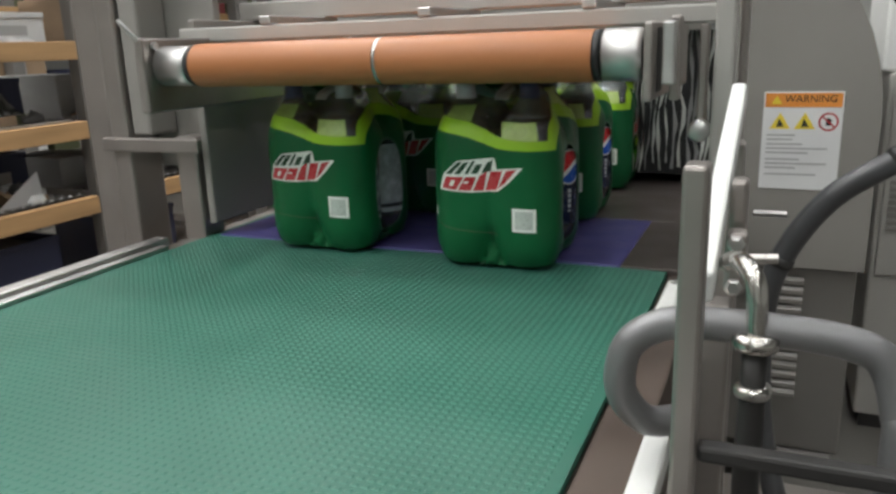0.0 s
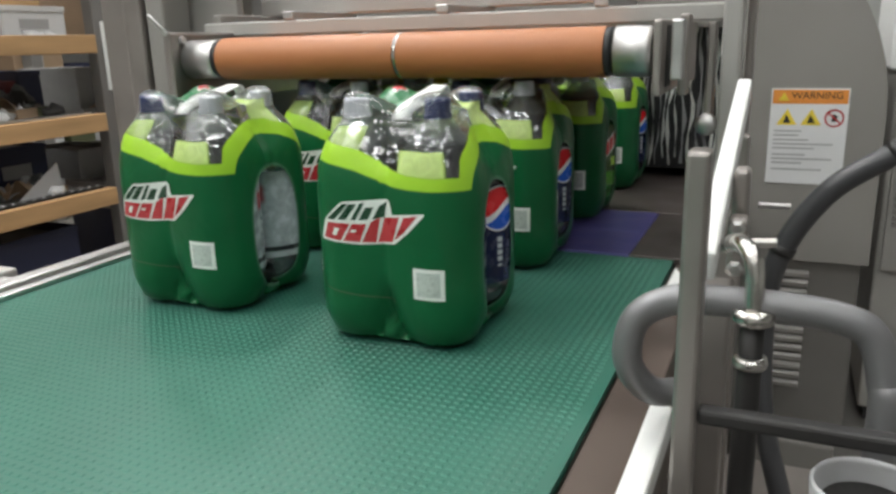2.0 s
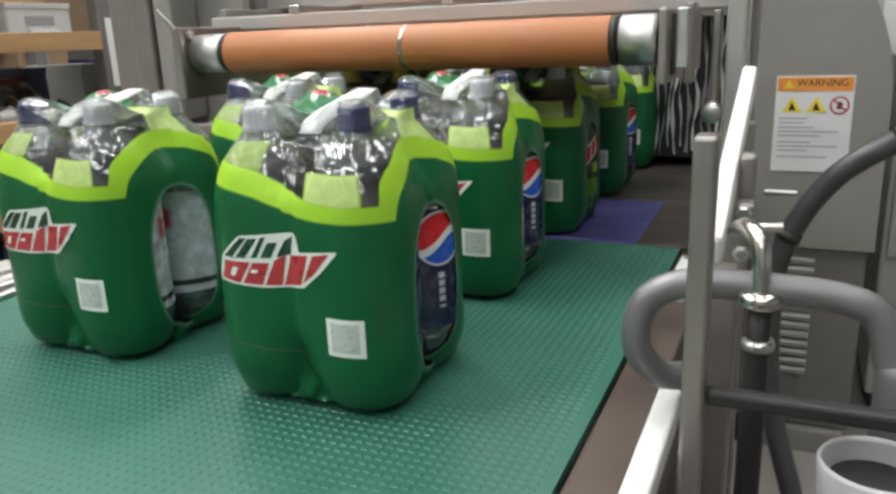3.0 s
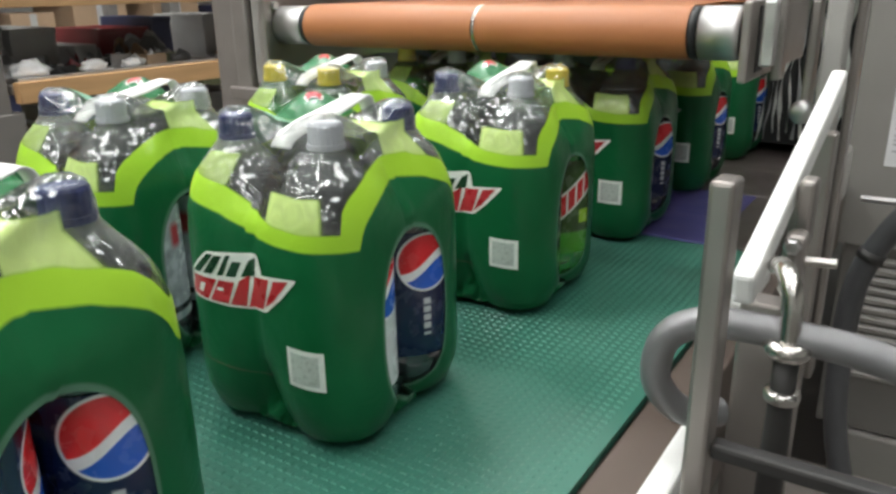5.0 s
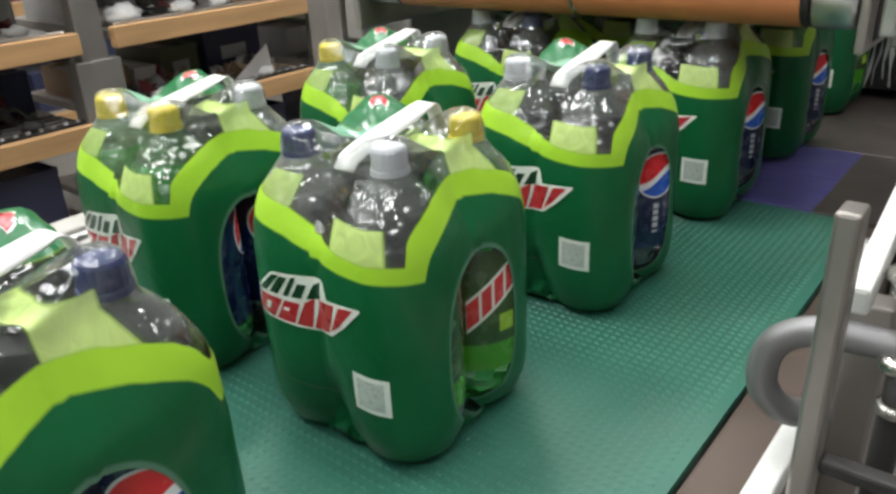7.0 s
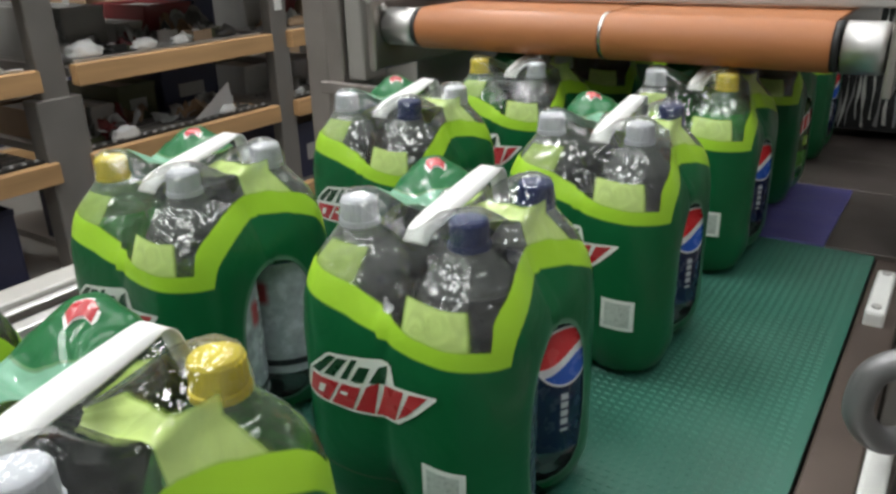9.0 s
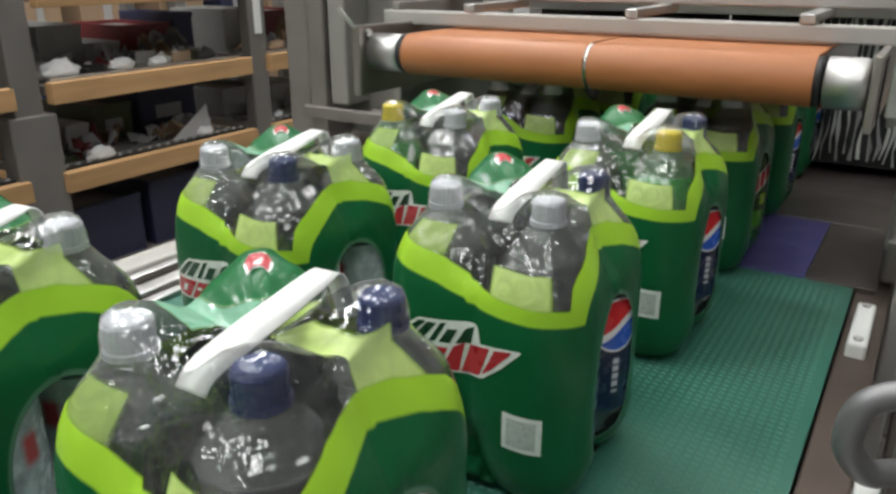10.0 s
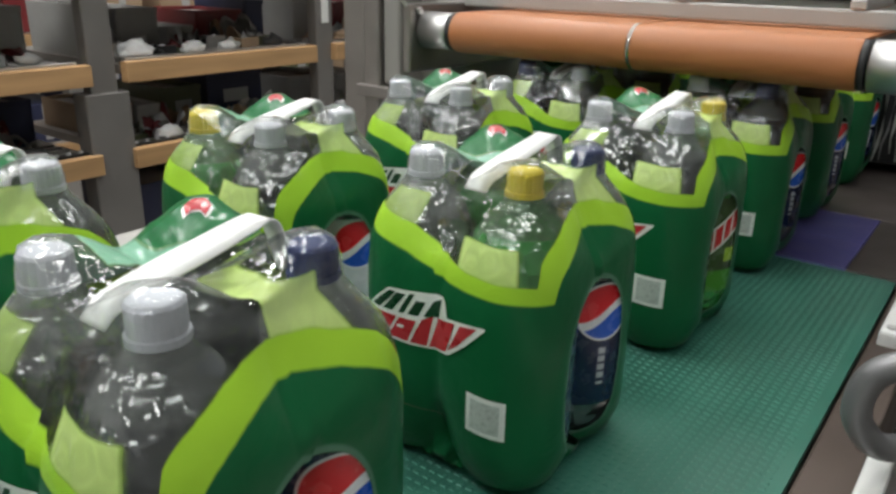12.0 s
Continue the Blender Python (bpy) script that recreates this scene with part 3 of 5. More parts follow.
def hold_down():
    r = thing("hold_down_roller", "orange rubber belts over a steel roller with silver ends", "roller")

    def loop(x0, x1):
        bm = bmesh.new()
        prof = [(math.sin(a), math.cos(a)) for a in np.linspace(math.pi, 0, 19)]
        outer = [(0.42, -RR)] + [(-RR * s, RR * c) for s, c in prof] + [(0.42, RR)]
        inner = [(0.42, -RR + 0.004)] + [(-(RR - 0.004) * s, (RR - 0.004) * c) for s, c in prof] + [(0.42, RR - 0.004)]
        rings = [[bm.verts.new((x, y, RZ + z)) for y, z in q] for x, q in ((x0, inner), (x0, outer), (x0 + 0.002, [(y, z * 1.0) for y, z in outer]), (x1, outer), (x1, inner))]
        rings = [rings[0], rings[1], rings[3], rings[4]]
        for a, b in zip(rings, rings[1:] + rings[:1]):
            for i in range(len(outer) - 1):
                bm.faces.new((a[i], a[i + 1], b[i + 1], b[i]))
        bmesh.ops.delete(bm, geom=[v for v in bm.verts if not v.link_faces], context="VERTS")
        bmesh.ops.recalc_face_normals(bm, faces=bm.faces)
        return bm

    part("belt", loop(-0.354, -0.026), M_ORANGE, r, "orange rubber belt", True)
    part("belt", loop(-0.019, 0.288), M_ORANGE, r, "orange rubber belt", True)
    bm = bmesh.new()
    lathe(bm, [(0.0285, -0.364), (0.0285, 0.297)], 28, pose(0, 0, RZ, 0, 90, 0))
    part("roller_core", bm, M_STEEL, r, "bright steel roller core", True)
    bm = bmesh.new()
    lathe(bm, [(0.0300, -0.026), (0.0343, -0.025), (0.0343, -0.020), (0.0300, -0.019)], 28, pose(0, 0, RZ, 0, 90, 0))
    part("joint_band", bm, M_CHROME, r, "bright joint band", True)
    for x0, x1, big in ((-0.430, -0.366, 0.0320), (0.298, 0.350, 0.0335)):
        bm = bmesh.new()
        lathe(bm, [(big * 0.6, x0), (big, x0 + 0.003), (big, x1 - 0.006), (big * 0.93, x1), (big * 0.6, x1)], 32, pose(0, 0, RZ, 0, 90, 0))
        part("end_collar", bm, M_STEEL, r, "turned silver end collar", True)
    for x in (-0.360, 0.2925):
        bm = bmesh.new()
        lathe(bm, [(0.033, x - 0.0045), (0.033, x + 0.0045)], 28, pose(0, 0, RZ, 0, 90, 0))
        part("seal_ring", bm, M_BLACK, r, "black seal ring", True)
    # back roller of the loop
    bm = bmesh.new()
    lathe(bm, [(0.0285, -0.364), (0.0285, 0.297)], 20, pose(0, 0.42, RZ, 0, 90, 0))
    part("return_roller", bm, M_STEEL, r, smooth=True)
    # bracket plates
    part("bracket_plate", boxm(-0.448, -0.432, -0.045, 0.36, 1.148, 1.268, bevel=0.004), M_FRAME, r, "steel bracket plate")
    bm = boxm(0.353, 0.364, -0.03, 0.36, 1.165, 1.262, bevel=0.003)
    part("bracket_plate", bm, M_FRAME, r, "steel bracket plate")
    part("slot", boxm(0.3642, 0.3655, 0.01, 0.05, 1.175, 1.255), M_BLACK, r)
    part("tension_block", boxm(0.374, 0.390, -0.02, 0.00, 1.185, 1.262, bevel=0.003), M_STEEL, r)
    part("tension_block", boxm(0.374, 0.387, 0.06, 0.09, 1.16, 1.27, bevel=0.003), M_FRAME, r)
    bm = bmesh.new()
    tube(bm, [(-0.440, -0.04, 1.262), (-0.447, -0.055, 1.28), (-0.460, -0.06, 1.296)], 0.004, 8)
    part("adjuster_screw", bm, M_STEEL, r, smooth=True)
    for y, z in ((-0.02, 1.255), (0.05, 1.2)):
        bm = bmesh.new()
        lathe(bm, [(0.007, 0), (0.007, 0.006)], 6, pose(-0.431, y, z, 0, 90, 0))
        part("bolt", bm, M_STEEL, r)


hold_down()


# ---- machine round the infeed ----
def machine():
    m = thing("wrapping_machine", "grey painted shrink-wrap machine with a rounded hood", "machine")
    # hood front with the opening for the packs
    arc = [(0.232 + 0.472 * math.cos(a), 1.07 + 0.472 * math.sin(a)) for a in np.linspace(0, math.pi / 2, 14)]
    poly = [(0.415, 0.745), (0.704, 0.745)] + arc + [(-0.05, 1.535), (-0.30, 1.455), (-0.52, 1.345), (-0.62, 1.295), (0.415, 1.285)]
    bm = prism(bmesh.new(), poly, 0.755, 0.80)
    part("hood_front", bm, M_GREY, m, "grey hood front with a rounded shoulder")
    part("hood_body", prism(bmesh.new(), [(0.43, 0.30), (0.692, 0.30)] + [(0.224 + 0.468 * math.cos(a), 1.07 + 0.468 * math.sin(a)) for a in np.linspace(0, math.pi / 2, 14)] + [(-0.05, 1.53), (-0.30, 1.45), (-0.52, 1.34), (-0.60, 1.30), (-0.60, 1.28), (0.43, 1.28)], 0.803, 3.4), M_GREY, m)
    part("tunnel_side", boxm(-0.62, -0.58, 1.0, 3.4, 0.5, 1.278), M_GREY, m)
    # back and lining coloured dark, for the shade deep inside the tunnel
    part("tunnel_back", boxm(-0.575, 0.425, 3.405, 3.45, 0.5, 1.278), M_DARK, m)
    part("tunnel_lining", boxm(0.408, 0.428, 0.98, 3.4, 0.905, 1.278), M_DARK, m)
    part("foot_box", boxm(0.47, 0.68, 0.757, 1.3, 0.012, 0.296, bevel=0.006), M_GREY, m)
    # louvred lower panel
    part("lower_panel", boxm(0.43, 0.692, 0.775, 0.80, 0.30, 0.742, bevel=0.004), M_RACK, m)
    for i in range(13):
        part("louvre", box(bmesh.new(), 0.485, 0.590, -0.006, 0.006, -0.007, 0.007, bevel=0.002, m=pose(0, 0.770, 0.44 + i * 0.0225, 28, 0, 0)), M_GREY2, m)
    # crossbar over the roller
    part("crossbar", boxm(-0.50, 0.44, 0.12, 0.155, 1.2605, 1.285, bevel=0.003), M_GREY2, m, "light grey crossbar")
    part("crossbar", boxm(-0.50, 0.44, 0.30, 0.34, 1.300, 1.335, bevel=0.003), M_GREY2, m, "light grey crossbar")
    for x in (-0.32, -0.02, 0.24):
        part("clamp", boxm(x, x + 0.022, 0.118, 0.345, 1.286, 1.300, bevel=0.002), M_STEEL, m)
    # left uprights and brace
    part("upright", boxm(-0.694, -0.650, 0.115, 0.20, 0.012, 2.0, bevel=0.006), M_FRAME, m, "square steel upright")
    part("upright", boxm(-0.646, -0.600, 0.125, 0.20, 1.09, 2.0, bevel=0.006), M_GREY, m, "square steel upright")
    part("upright", boxm(-0.768, -0.705, 0.13, 0.20, 0.012, 2.0, bevel=0.006), M_FRAME, m, "square steel upright")
    part("upright", boxm(-0.542, -0.492, 0.12, 0.18, 0.70, 1.09, bevel=0.005), M_FRAME, m, "square steel upright")
    part("brace", boxm(-0.704, -0.470, 0.10, 0.1145, 1.062, 1.088, bevel=0.003), M_FRAME, m)
    part("side_plate", boxm(-0.482, -0.466, 0.125, 0.60, 0.925, 1.30, bevel=0.003), M_GREY, m)
    part("head_plate", boxm(-0.768, -0.484, 0.203, 0.222, 1.02, 1.45, bevel=0.003), M_GREY, m)
    part("upright", boxm(-0.440, -0.395, 0.40, 0.44, 1.16, 2.0, bevel=0.005), M_GREY2, m, "square steel upright")
    # right uprights beside the guard
    part("upright", boxm(0.426, 0.452, 0.10, 0.15, 0.012, 2.0, bevel=0.004), M_GREY2, m, "square steel upright")
    part("upright", boxm(0.455, 0.466, 0.16, 0.20, 0.70, 2.0, bevel=0.004), M_FRAME, m, "square steel upright")
    part("drop_bar", boxm(0.405, 0.417, 0.12, 0.15, 1.12, 1.2595, bevel=0.003), M_FRAME, m)
    bm = bmesh.new()
    lathe(bm, [(0.012, -0.01), (0.016, -0.006), (0.016, 0.006), (0.012, 0.01)], 16, pose(0.411, 0.11, 1.115, 90, 0, 0))
    part("sensor", bm, M_STEEL, m, "small round sensor", True)
    part("side_box", boxm(0.400, 0.452, 0.24, 0.42, 0.93, 1.02, bevel=0.006), M_GREY2, m)
    part("side_box", boxm(0.405, 0.450, 0.16, 0.23, 0.905, 0.975, bevel=0.005), M_FRAME, m)
    # strip curtain at the tunnel's mouth
    c = thing("strip_curtain", "clear hanging strip curtain with dark gaps in the tunnel mouth", "strip curtain")
    rng = random.Random(4)
    part("curtain_bar", boxm(-0.55, 0.402, 0.83, 0.855, 1.255, 1.277, bevel=0.002), M_STEEL, c)
    # added black sheet that gives the tunnel's shade between the strips
    part("backing_strip", boxm(0.16, 0.402, 0.862, 0.865, 0.925, 1.255), M_BLACK, c)
    x = 0.168
    while x < 0.398:
        w = rng.uniform(0.004, 0.012)
        low = rng.uniform(0.925, 0.955)
        bm = bmesh.new()
        n = 9
        pts = [(x + 0.004 * math.sin(k * 1.1 + x * 90) + rng.uniform(-0.0015, 0.0015), 1.255 + (low - 1.255) * k / n) for k in range(n + 1)]
        a = [bm.verts.new((px, 0.842 + 0.004 * math.sin(k + x * 40), pz)) for k, (px, pz) in enumerate(pts)]
        b = [bm.verts.new((px + w * (0.6 + 0.4 * math.sin(k * 2.1 + x * 50)), 0.839 + 0.004 * math.sin(k * 1.4 + x * 40), pz)) for k, (px, pz) in enumerate(pts)]
        for k in range(n):
            bm.faces.new((a[k], b[k], b[k + 1], a[k + 1]))
        bmesh.ops.solidify(bm, geom=bm.faces[:], thickness=0.0012)
        part("strip", bm, M_PRINTWHITE if rng.random() < 0.85 else M_INKGREY, c)
        x += w + rng.uniform(0.002, 0.010)
    # cabinet behind
    e = thing("control_cabinet", "pale grey control cabinet standing behind the machine", "cabinet")
    part("body", boxm(0.80, 1.75, 1.55, 2.2, 0.05, 1.12, bevel=0.008), M_GREY2, e)
    part("door", boxm(0.815, 1.26, 1.535, 1.549, 0.52, 1.06, bevel=0.004), M_GREY2, e)
    part("top_unit", boxm(0.78, 1.7, 1.58, 2.1, 1.122, 1.50, bevel=0.01), M_WHITE, e, "white upper unit")
    for i in range(8):
        part("vent_slat", boxm(0.83, 0.96, 1.527, 1.534, 0.66 + i * 0.02, 0.672 + i * 0.02, bevel=0.001), M_GREY, e)
    part("plinth", boxm(0.82, 1.73, 1.57, 2.18, 0.0, 0.049), M_DARK, e)
    stack = None
    for i, x in enumerate((-2.9, -2.35, -1.8, -1.25, -0.7)):
        for k in range(3):
            m = pose(x + 0.02 * ((i + k) % 2), 4.6 + 0.03 * (k % 2), 0.1525 + 0.48 * k)
            if stack is None:
                stack = thing("white_carton", "white carton in a stack behind the machine", "carton", m, "cartons behind the machine")
                part("body", boxm(0, 0.5, 0, 0.5, 0, 0.478, bevel=0.006), M_PAPER, stack)
                part("tape", boxm(0.22, 0.28, -0.003, -0.001, 0.01, 0.47), M_INKGREY, stack)
                part("print", boxm(0.06, 0.19, -0.003, -0.001, 0.28, 0.36), M_BLUE, stack)
            else:
                copy_thing(stack, m)
    pal = thing("pallet", "wooden pallet under stacked white cartons", "pallet")
    for y in (4.55, 4.80, 5.05):
        part("bearer", boxm(-3.0, -0.1, y, y + 0.1, 0.0, 0.11), M_WOOD, pal)
    for k in range(5):
        part("deck_board", boxm(-3.0, -0.1, 4.53 + k * 0.135, 4.63 + k * 0.135, 0.111, 0.151, bevel=0.002), M_WOOD, pal)
    pipe = thing("overhead_cable", "thin dark cable sagging above the cabinet", "cable")
    bm = bmesh.new()
    tube(bm, curve_pts([(0.62, 1.2, 1.62), (0.70, 1.2, 1.40), (0.86, 1.3, 1.20), (1.0, 1.5, 1.14), (1.05, 1.58, 1.10)]), 0.006, 8)
    part("cable", bm, M_HOSE, pipe, smooth=True)


machine()


# ---- sign with writing ----
def text_on(name, body, size, m, material, parent):
    cu = bpy.data.curves.new(name, "FONT")
    cu.body, cu.size, cu.align_x, cu.align_y, cu.extrude = body, size, "LEFT", "BOTTOM", 0.0003
    tmp = bpy.data.objects.new(name, cu)
    scene.collection.objects.link(tmp)
    me = bpy.data.meshes.new_from_object(tmp.evaluated_get(bpy.context.evaluated_depsgraph_get()))
    bpy.data.objects.remove(tmp)
    me.materials.clear()
    me.materials.append(material)
    ob = new(name, me)
    ob.parent, ob.matrix_basis = parent, m
    return ob


def sign():
    s = thing("warning_sign", "white and orange warning label on the grey hood", "sign", pose(0.482, 0.754, 0.919))
    w, h = 0.152, 0.205
    part("plate", boxm(0, w, -0.0015, 0.0, 0, h, bevel=0.0005), M_PAPER, s)
    part("header", boxm(0.003, w - 0.003, -0.0022, -0.0016, h - 0.032, h - 0.003), M_SIGNORANGE, s, "orange header")
    text_on("writing", "WARNING", 0.0205, pose(0.040, -0.0024, h - 0.0255, 90, 0, 0), M_INK, s)
    for k, (cx, ) in enumerate(((0.034,), (0.0815,))):
        bm = prism(bmesh.new(), [(cx - 0.02, 0.128), (cx + 0.02, 0.128), (cx, 0.162)], -0.0024, -0.0016)
        part("hazard_triangle", bm, M_YELLOW, s)
        part("pictogram", prism(bmesh.new(), [(cx - 0.007, 0.132), (cx + 0.008, 0.133), (cx + 0.003, 0.142), (cx - 0.002, 0.150), (cx - 0.004, 0.141)], -0.003, -0.0025), M_INK, s)
    part("header_triangle", prism(bmesh.new(), [(0.014, h - 0.026), (0.036, h - 0.026), (0.025, h - 0.008)], -0.0029, -0.0023), M_YELLOW, s)
    cx, cz = 0.126, 0.143
    ring = bmesh.new()
    o = [(cx + 0.019 * math.cos(a), cz + 0.019 * math.sin(a)) for a in np.linspace(0, 2 * math.pi, 25)[:-1]]
    i_ = [(cx + 0.0155 * math.cos(a), cz + 0.0155 * math.sin(a)) for a in np.linspace(0, 2 * math.pi, 25)[:-1]]
    vo = [ring.verts.new((x, -0.0024, z)) for x, z in o]
    vi = [ring.verts.new((x, -0.0024, z)) for x, z in i_]
    for k in range(24):
        ring.faces.new((vo[k], vo[(k + 1) % 24], vi[(k + 1) % 24], vi[k]))
    part("ban_ring", ring, M_RED, s, "red prohibition ring")
    part("ban_stroke", box(bmesh.new(), -0.016, 0.016, -0.0026, -0.0022, -0.0016, 0.0016, m=pose(cx, 0, cz, 0, 42, 0)), M_RED, s)
    part("pictogram", prism(bmesh.new(), [(cx - 0.006, cz - 0.007), (cx + 0.004, cz - 0.008), (cx + 0.006, cz + 0.004), (cx - 0.002, cz + 0.009)], -0.0021, -0.0017), M_INK, s)
    rows = [(0.113, 0.055), (0.104, 0.050), (0.094, 0.070), (0.085, 0.118), (0.076, 0.082), (0.062, 0.066), (0.053, 0.118), (0.044, 0.060), (0.030, 0.1)]
    for z, l in rows:
        part("text_bar", boxm(0.010, 0.010 + l, -0.0021, -0.0016, z, z + 0.0035), M_INKGREY, s)


sign()


# ---- guard and handles beside the belt ----
def guard():
    g = thing("side_guard", "square post and white rails of a side guard along the belt", "guard")
    part("post", boxm(0.460, 0.476, -0.540, -0.513, 0.598, 1.168, bevel=0.003), M_FRAME, g, "square steel post")
    part("rail", box(bmesh.new(), 0.459, 0.476, 0.0, 0.416, -0.028, 0.0, bevel=0.004, m=pose(0, -0.442, 1.073, 16.2, 0, 0)), M_WHITE, g, "white plastic rail")
    part("rail", boxm(0.424, 0.446, -1.45, -0.40, 0.888, 0.914, bevel=0.004), M_WHITE, g, "white plastic rail")
    part("rail_carrier", boxm(0.452, 0.486, -0.36, -0.33, 0.60, 1.02, bevel=0.003), M_FRAME, g)
    part("rail_carrier", boxm(0.452, 0.480, -0.10, -0.07, 0.60, 1.125, bevel=0.003), M_FRAME, g)
    part("foot_plate", boxm(0.425, 0.66, -0.62, 0.1, 0.57, 0.598, bevel=0.004), M_FRAME, g)
    part("stand", boxm(0.50, 0.56, -0.25, -0.19, 0.0, 0.568, bevel=0.004), M_FRAME, g)
    part("cross_tube", boxm(0.477, 0.75, -0.535, -0.52, 0.968, 0.980, bevel=0.003), M_DARK, g)
    cl = thing("rail_clamp", "grey clamp block with a bolt holding the white rail", "clamp")
    part("clamp_body", boxm(0.4775, 0.495, -0.345, -0.315, 1.025, 1.080, bevel=0.005), M_FRAME, cl)
    part("clamp_jaw", boxm(0.4775, 0.492, -0.300, -0.272, 1.055, 1.118, bevel=0.004), M_FRAME, cl)
    for z in (1.036, 1.074):
        bm = bmesh.new()
        lathe(bm, [(0.0075, 0), (0.0075, 0.005), (0.005, 0.0065)], 6, pose(0.486, -0.3455, z - 0.002, 90, 0, 0))
        part("bolt", bm, M_STEEL, cl)
    bm = bmesh.new()
    tube(bm, [(0.4955, -0.33, 1.055), (0.520, -0.33, 1.057)], 0.0045, 10)
    part("clamp_lever", bm, M_CHROME, cl, "bright clamp lever", True)
    h = thing("tube_handle", "thick grey bent tube handle beside the conveyor", "handle")
    bm = bmesh.new()
    ctrl = [(0.455, -0.41, 0.935), (0.430, -0.44, 0.945), (0.412, -0.455, 0.975), (0.416, -0.455, 1.012), (0.438, -0.45, 1.030), (0.47, -0.45, 1.036), (0.53, -0.45, 1.036), (0.570, -0.45, 1.032),
            (0.592, -0.45, 1.020), (0.603, -0.455, 0.985), (0.605, -0.46, 0.94), (0.605, -0.46, 0.60)]
    tube(bm, curve_pts(ctrl, 6), 0.0125, 16)
    part("tube", bm, M_TUBE, h, smooth=True)
    bm = bmesh.new()
    lathe(bm, [(0.022, 0), (0.022, 0.006), (0.015, 0.008)], 16, pose(0.605, -0.46, 0.598))
    part("flange", bm, M_STEEL, h, smooth=True)
    p = thing("steel_pipe", "shiny bent steel pipe with a collar above a valve", "pipe")
    bm = bmesh.new()
    tube(bm, curve_pts([(0.482, -0.385, 1.066), (0.490, -0.415, 1.077), (0.499, -0.442, 1.079), (0.506, -0.455, 1.068), (0.508, -0.458, 1.03)], 6), 0.0075, 14)
    part("bend", bm, M_CHROME, p, smooth=True)
    bm = bmesh.new()
    lathe(bm, [(0.010, 1.036), (0.016, 1.034), (0.017, 1.029), (0.015, 1.024), (0.010, 1.022)], 20, pose(0.508, -0.458, 0))
    part("collar", bm, M_CHROME, p, smooth=True)
    bm = bmesh.new()
    lathe(bm, [(0.0095, 0.986), (0.0125, 0.987), (0.0135, 0.991), (0.0125, 0.995), (0.0095, 0.996)], 24, pose(0.508, -0.458, 0))
    part("valve_head", bm, M_CHROME, p, smooth=True)
    bm = bmesh.new()
    lathe(bm, [(0.010, 0.60), (0.010, 0.95), (0.009, 0.985), (0.0092, 1.022)], 16, pose(0.508, -0.458, 0))
    part("stem", bm, M_DARK, p, smooth=True)
    bm = bmesh.new()
    tube(bm, [(0.486, 0.27, 0.967), (0.535, 0.27, 0.967)], 0.005, 8)
    part("cross_pin", bm, M_STEEL, p, smooth=True)
    ho = thing("black_hose", "thick black rubber hose curving along the guard", "hose")
    bm = bmesh.new()
    tube(bm, curve_pts([(0.95, 0.0, 1.20), (0.74, 0.0, 1.165), (0.645, 0.0, 1.098), (0.575, 0.0, 1.045), (0.527, 0.0, 0.965), (0.512, 0.0, 0.88), (0.52, -0.02, 0.74), (0.56, -0.05, 0.60)], 8), 0.0145, 14)
    part("hose", bm, M_HOSE, ho, smooth=True)
    for c, tilt in (((0.645, 0.0, 1.098), 52), ((0.527, 0.0, 0.965), 20)):
        bm = bmesh.new()
        lathe(bm, [(0.0150, -0.006), (0.0162, -0.006), (0.0162, 0.006), (0.0150, 0.006)], 20, pose(*c, 0, tilt, 0))
        part("hose_clamp", bm, M_DARK, ho, "steel hose clamp", True)
    cu = thing("drain_cup", "dull white cup-shaped fitting with a dark hollow", "fitting")
    bm = bmesh.new()
    lathe(bm, [(0.018, 0.538), (0.018, 0.80), (0.034, 0.835), (0.0385, 0.885), (0.0365, 0.888), (0.035, 0.884), (0.033, 0.845), (0.012, 0.815)], 32, pose(0.592, -0.54, 0.06))
    part("cup", bm, M_INKGREY, cu, smooth=True)
    # dark disc set into the cup to colour in the shade of its hollow
    bm = bmesh.new()
    lathe(bm, [(0.034, 0.862), (0.030, 0.872), (0.010, 0.864)], 20, pose(0.592, -0.54, 0.06))
    part("hollow", bm, M_DARK, cu, smooth=True)


guard()


